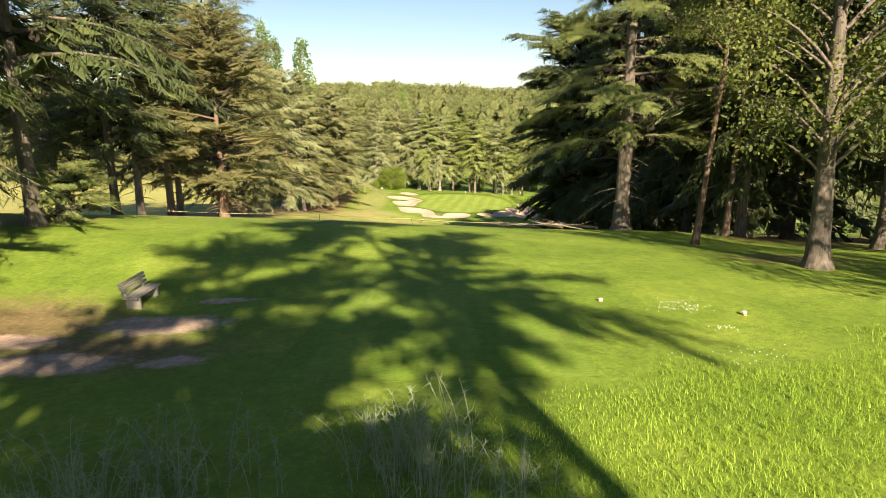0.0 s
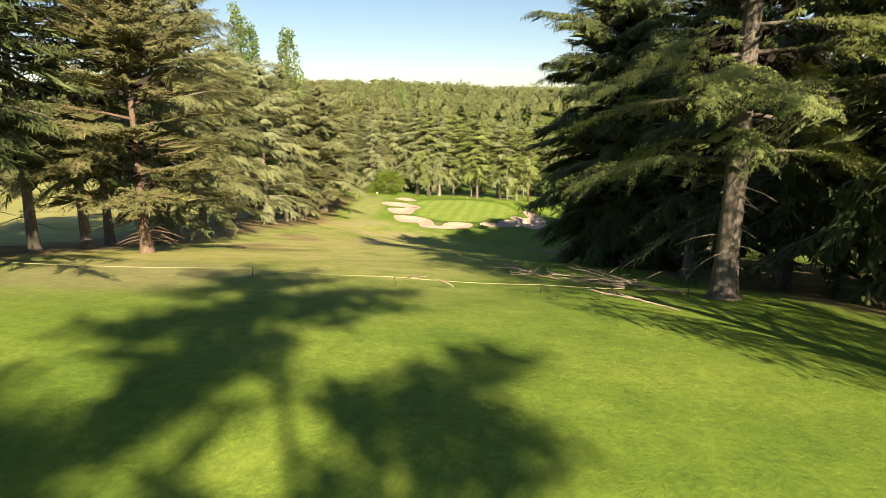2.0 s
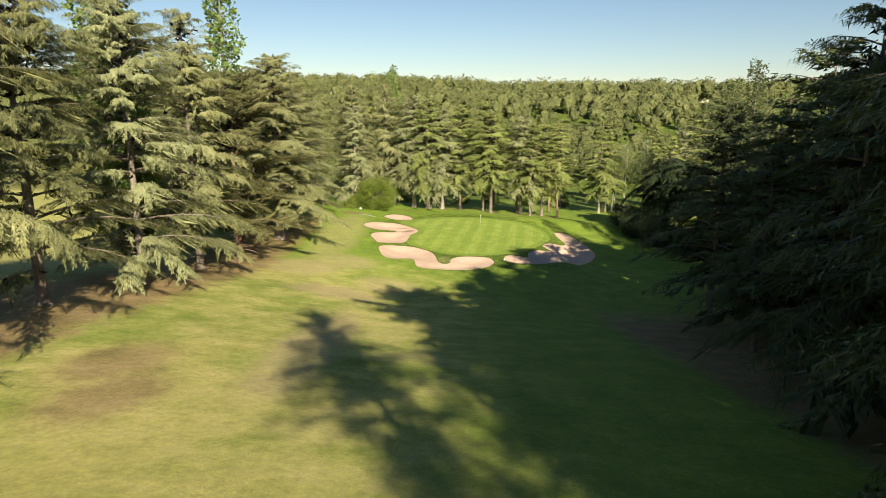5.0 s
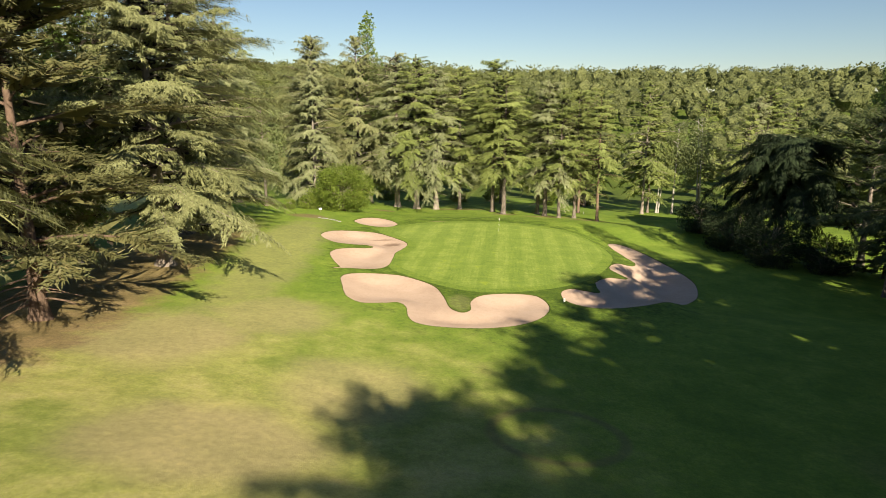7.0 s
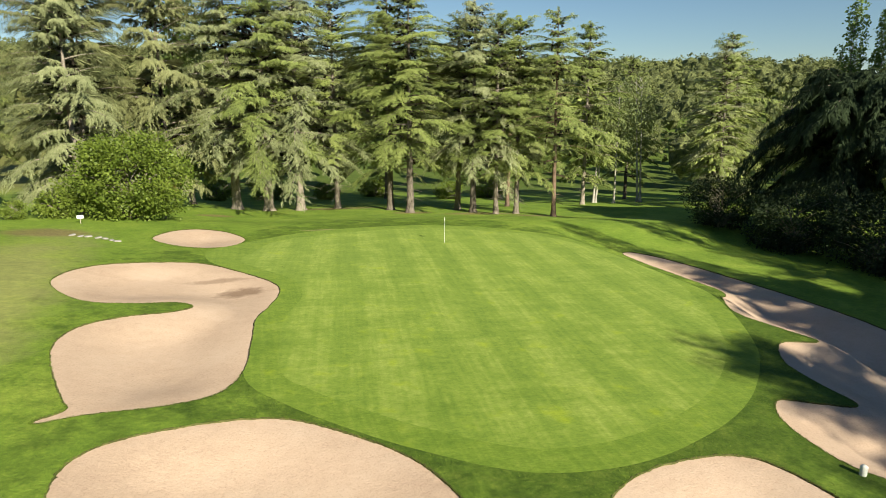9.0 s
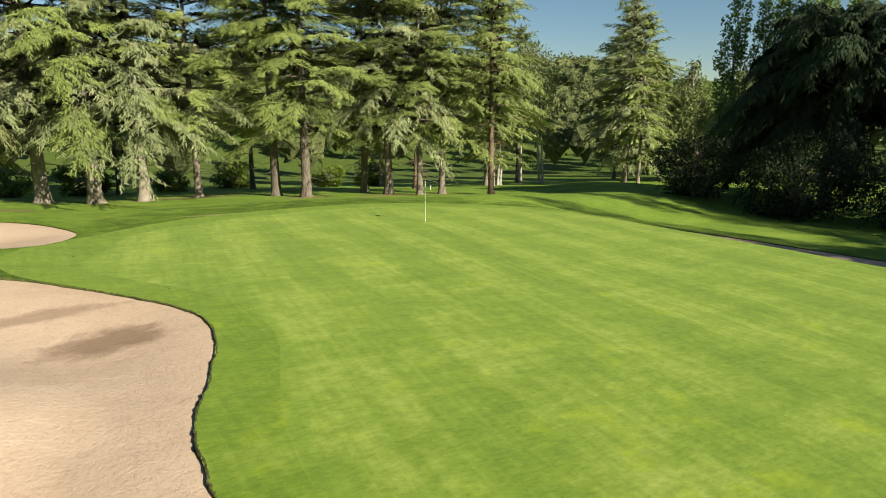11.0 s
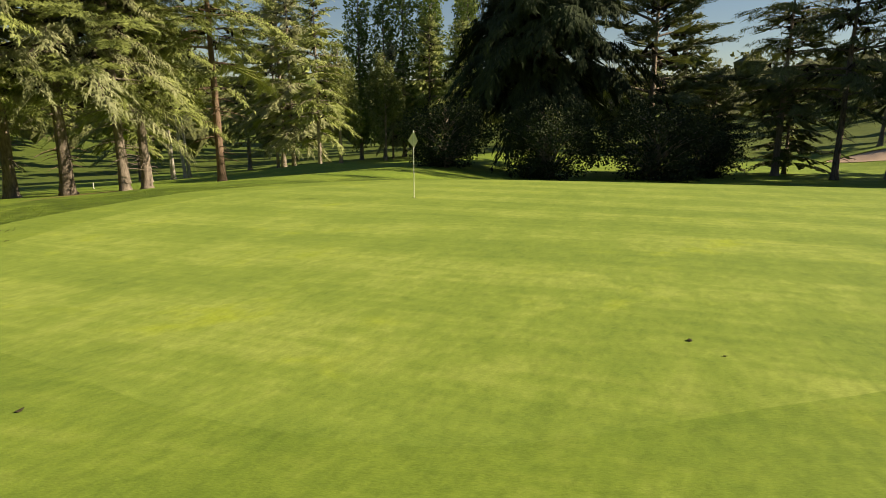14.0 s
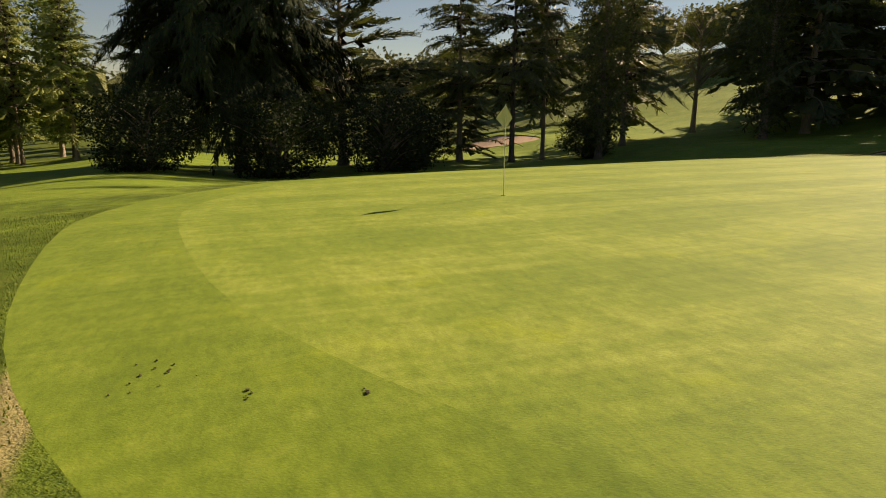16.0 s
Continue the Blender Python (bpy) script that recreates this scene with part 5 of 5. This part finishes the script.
# ---------------------------------------------------------------- grasses
def blades(xy, height, width, seed, bend=0.5):
    rng = np.random.default_rng(seed)
    n = len(xy)
    base = np.column_stack([xy, ground(xy[:, 0], xy[:, 1]) - 0.01])
    az = rng.uniform(0, 6.28, n)
    d = np.column_stack([np.cos(az), np.sin(az), np.zeros(n)])
    s = np.column_stack([-np.sin(az), np.cos(az), np.zeros(n)])
    h, w = (height * rng.uniform(0.5, 1.3, n))[:, None], width * rng.uniform(0.6, 1.3, n)[:, None]
    up, b = np.array([0, 0, 1.0]), bend * rng.uniform(0.2, 1.2, n)[:, None]
    mid, tip = base + up * h * 0.6 + d * h * b * 0.3, base + up * h * 0.95 + d * h * b
    V = np.stack([base - s * w, base + s * w, mid + s * w * 0.7, mid - s * w * 0.7, tip], 1).reshape(-1, 3)
    i = (np.arange(n) * 5)[:, None]
    return V, np.concatenate([i + [[0, 1, 2]], i + [[0, 2, 3]], i + [[3, 2, 4]]])


def rough_grass():
    rng = np.random.default_rng(21)
    P = np.column_stack([rng.uniform(-13, 8, 70000), rng.uniform(-201, -188, 70000)])
    f = np.array([noise.noise(Vector((x * 0.35, y * 0.35, 3))) for x, y in P])
    edge = -193.4 + 0.42 * np.clip(P[:, 0] + 7, -1, 14) + f * 1.5
    keep = rng.uniform(0, 1, len(P)) < smoothstep(0.8, -0.8, P[:, 1] - edge) * smoothstep(-10.5, -7.5, P[:, 0] + f)
    keep &= ~inside(TEE_BOX, P[:, 0], P[:, 1])
    V, F = blades(P[keep], 0.115, 0.008, 22, 1.2)
    tagged(new("rough_grass", mesh_of("rough_grass", V, F, BLADES)), "long unmown bright green grass behind the tee", "grass", kind="stuff")
    # round the green and the bunkers
    Q = []
    for r, n, reach in [(BUNKERS[k], 7000, 0.28) for k in BUNKERS] + [(BUNKERS[k], 7000, 0.05) for k in BUNKERS] + [(PUTTING, 16000, 0.9)]:
        k = rng.integers(0, len(r), n)
        p = r[k] + (np.roll(r, -1, 0)[k] - r[k]) * rng.uniform(0, 1, (n, 1))
        Q.append(p + rng.normal(0, reach, (n, 2)))
    Q = np.concatenate(Q)
    bad = inside(PUTTING, Q[:, 0], Q[:, 1])
    for r in BUNKERS.values():
        bad |= inside(inset(r, 0.04), Q[:, 0], Q[:, 1])
    keep = ~bad
    edge = np.column_stack([rng.uniform(-15, 4, 26000), rng.uniform(4, 13, 26000)])
    edge = edge[(distance(PUTTING, edge[:, 0], edge[:, 1]) < 3) & ~inside(PUTTING, edge[:, 0], edge[:, 1])]
    for r in BUNKERS.values():
        edge = edge[~inside(r, edge[:, 0], edge[:, 1])]
    Q, keep = np.concatenate([Q[keep], edge]), slice(None)
    V, F = blades(Q[keep], 0.045, 0.007, 23, 1.0)
    tagged(new("fringe_grass", mesh_of("fringe_grass", V, F, FRINGE)), "short tufted grass round the green and bunkers", "grass", kind="stuff")


rough_grass()


def stalk_clump(x, y, spread, count, height, seed, label):
    rng = np.random.default_rng(seed)
    t = thing("wild_plant", x, y, label, "plant", "wild plants behind the tee")
    pieces = []
    base, way = [], []
    for _ in range(count):
        fx, fy = rng.normal(0, spread, 2)
        fz = float(ground(x + fx, y + fy)) - t.location.z
        h, az, b = height * rng.uniform(0.6, 1.15), rng.uniform(0, 6.28), rng.uniform(0.1, 0.5)
        s = np.linspace(0, 1, 6)
        P = np.column_stack([fx + h * b * s ** 2 * math.cos(az), fy + h * b * s ** 2 * math.sin(az), fz + h * s * (1 - 0.25 * b * s)])
        pieces.append(tube(P, np.linspace(0.01, 0.003, 6), 4))
        for q in rng.uniform(0.2, 1, 34):
            p = np.array([np.interp(q, s, P[:, c]) for c in range(3)])
            d = rng.normal(0, 1, 3) + (0, 0, 0.8)
            base.append(p)
            way.append(d / np.linalg.norm(d))
    V, F = joined(pieces)
    tagged(part("stalk_tuft", mesh_of("stems", V, F, DRY), None, t), kind="stuff")
    base, way = np.array(base), np.array(way)
    V, F = slivers(base, way, rng.uniform(0.06, 0.2, len(base)), np.full(len(base), 0.013), rng)
    tagged(part("foliage", mesh_of("foliage", V, F, DRY), None, t), kind="stuff")


stalk_clump(-8.0, -195.2, 0.55, 95, 1.3, 1, "grey-green feathery wild plant behind the tee")
stalk_clump(-12.2, -196.2, 0.9, 120, 1.2, 2, "grey-green feathery wild plant behind the tee")
stalk_clump(-6.6, -196.0, 0.5, 26, 0.8, 3, "grey-green feathery wild plant behind the tee")


def turf_bits():
    rng = np.random.default_rng(33)
    pieces = []
    ico = bmesh.new()
    bmesh.ops.create_icosphere(ico, subdivisions=1, radius=1)
    iv = np.array([v.co for v in ico.verts])
    fi = np.array([[v.index for v in f.verts] for f in ico.faces])
    ico.free()
    for cx, cy, n, sp in ((-8.1, 7.3, 16, 0.3), (-8.86, 6.63, 6, 0.06), (-9.17, 5.84, 3, 0.05), (-13.6, -7.3, 2, 0.4), (-14.2, -9.1, 4, 0.5), (-12.5, -12.1, 1, 0.1), (-13.8, -9.4, 2, 0.2), (-15.8, -2.7, 1, 0.05)):
        for _ in range(n):
            x, y = cx + rng.normal(0, sp), cy + rng.normal(0, sp * 0.5)
            v = iv * (1 + rng.normal(0, 0.3, (len(iv), 1))) * np.array([0.024, 0.016, 0.008]) * rng.uniform(0.3, 1.3) ** 1.3 * (0.7 if n > 10 else 1.0)
            pieces.append((v + np.array([x, y, float(ground(x, y)) + 0.008]), fi))
    V, F = joined(pieces)
    tagged(new("turf_bits", mesh_of("turf_bits", V, F, DEBRIS)), "scattered dark bits of turf on the green", "debris", kind="stuff")


turf_bits()


def clover():
    """Small white flower heads in the lit grass beside the tee."""
    rng = np.random.default_rng(44)
    P = np.concatenate([np.column_stack([rng.normal(x, sx, n), rng.normal(y, sy, n)]) for x, y, sx, sy, n in ((-0.4, -186.2, 0.45, 0.3, 90), (0.15, -188.2, 0.16, 0.12, 26), (-0.2, -190.2, 0.6, 0.3, 40))])
    ico = bmesh.new()
    bmesh.ops.create_icosphere(ico, subdivisions=1, radius=0.011)
    iv = np.array([v.co for v in ico.verts])
    fi = np.array([[v.index for v in f.verts] for f in ico.faces])
    ico.free()
    pieces = [(iv * rng.uniform(0.7, 1.3) + np.array([x, y, float(ground(x, y)) + 0.05]), fi) for x, y in P]
    V, F = joined(pieces)
    tagged(new("clover_flowers", mesh_of("clover_flowers", V, F, WHITE)), "small white clover flowers in the mown grass", "flowers", kind="stuff")


clover()
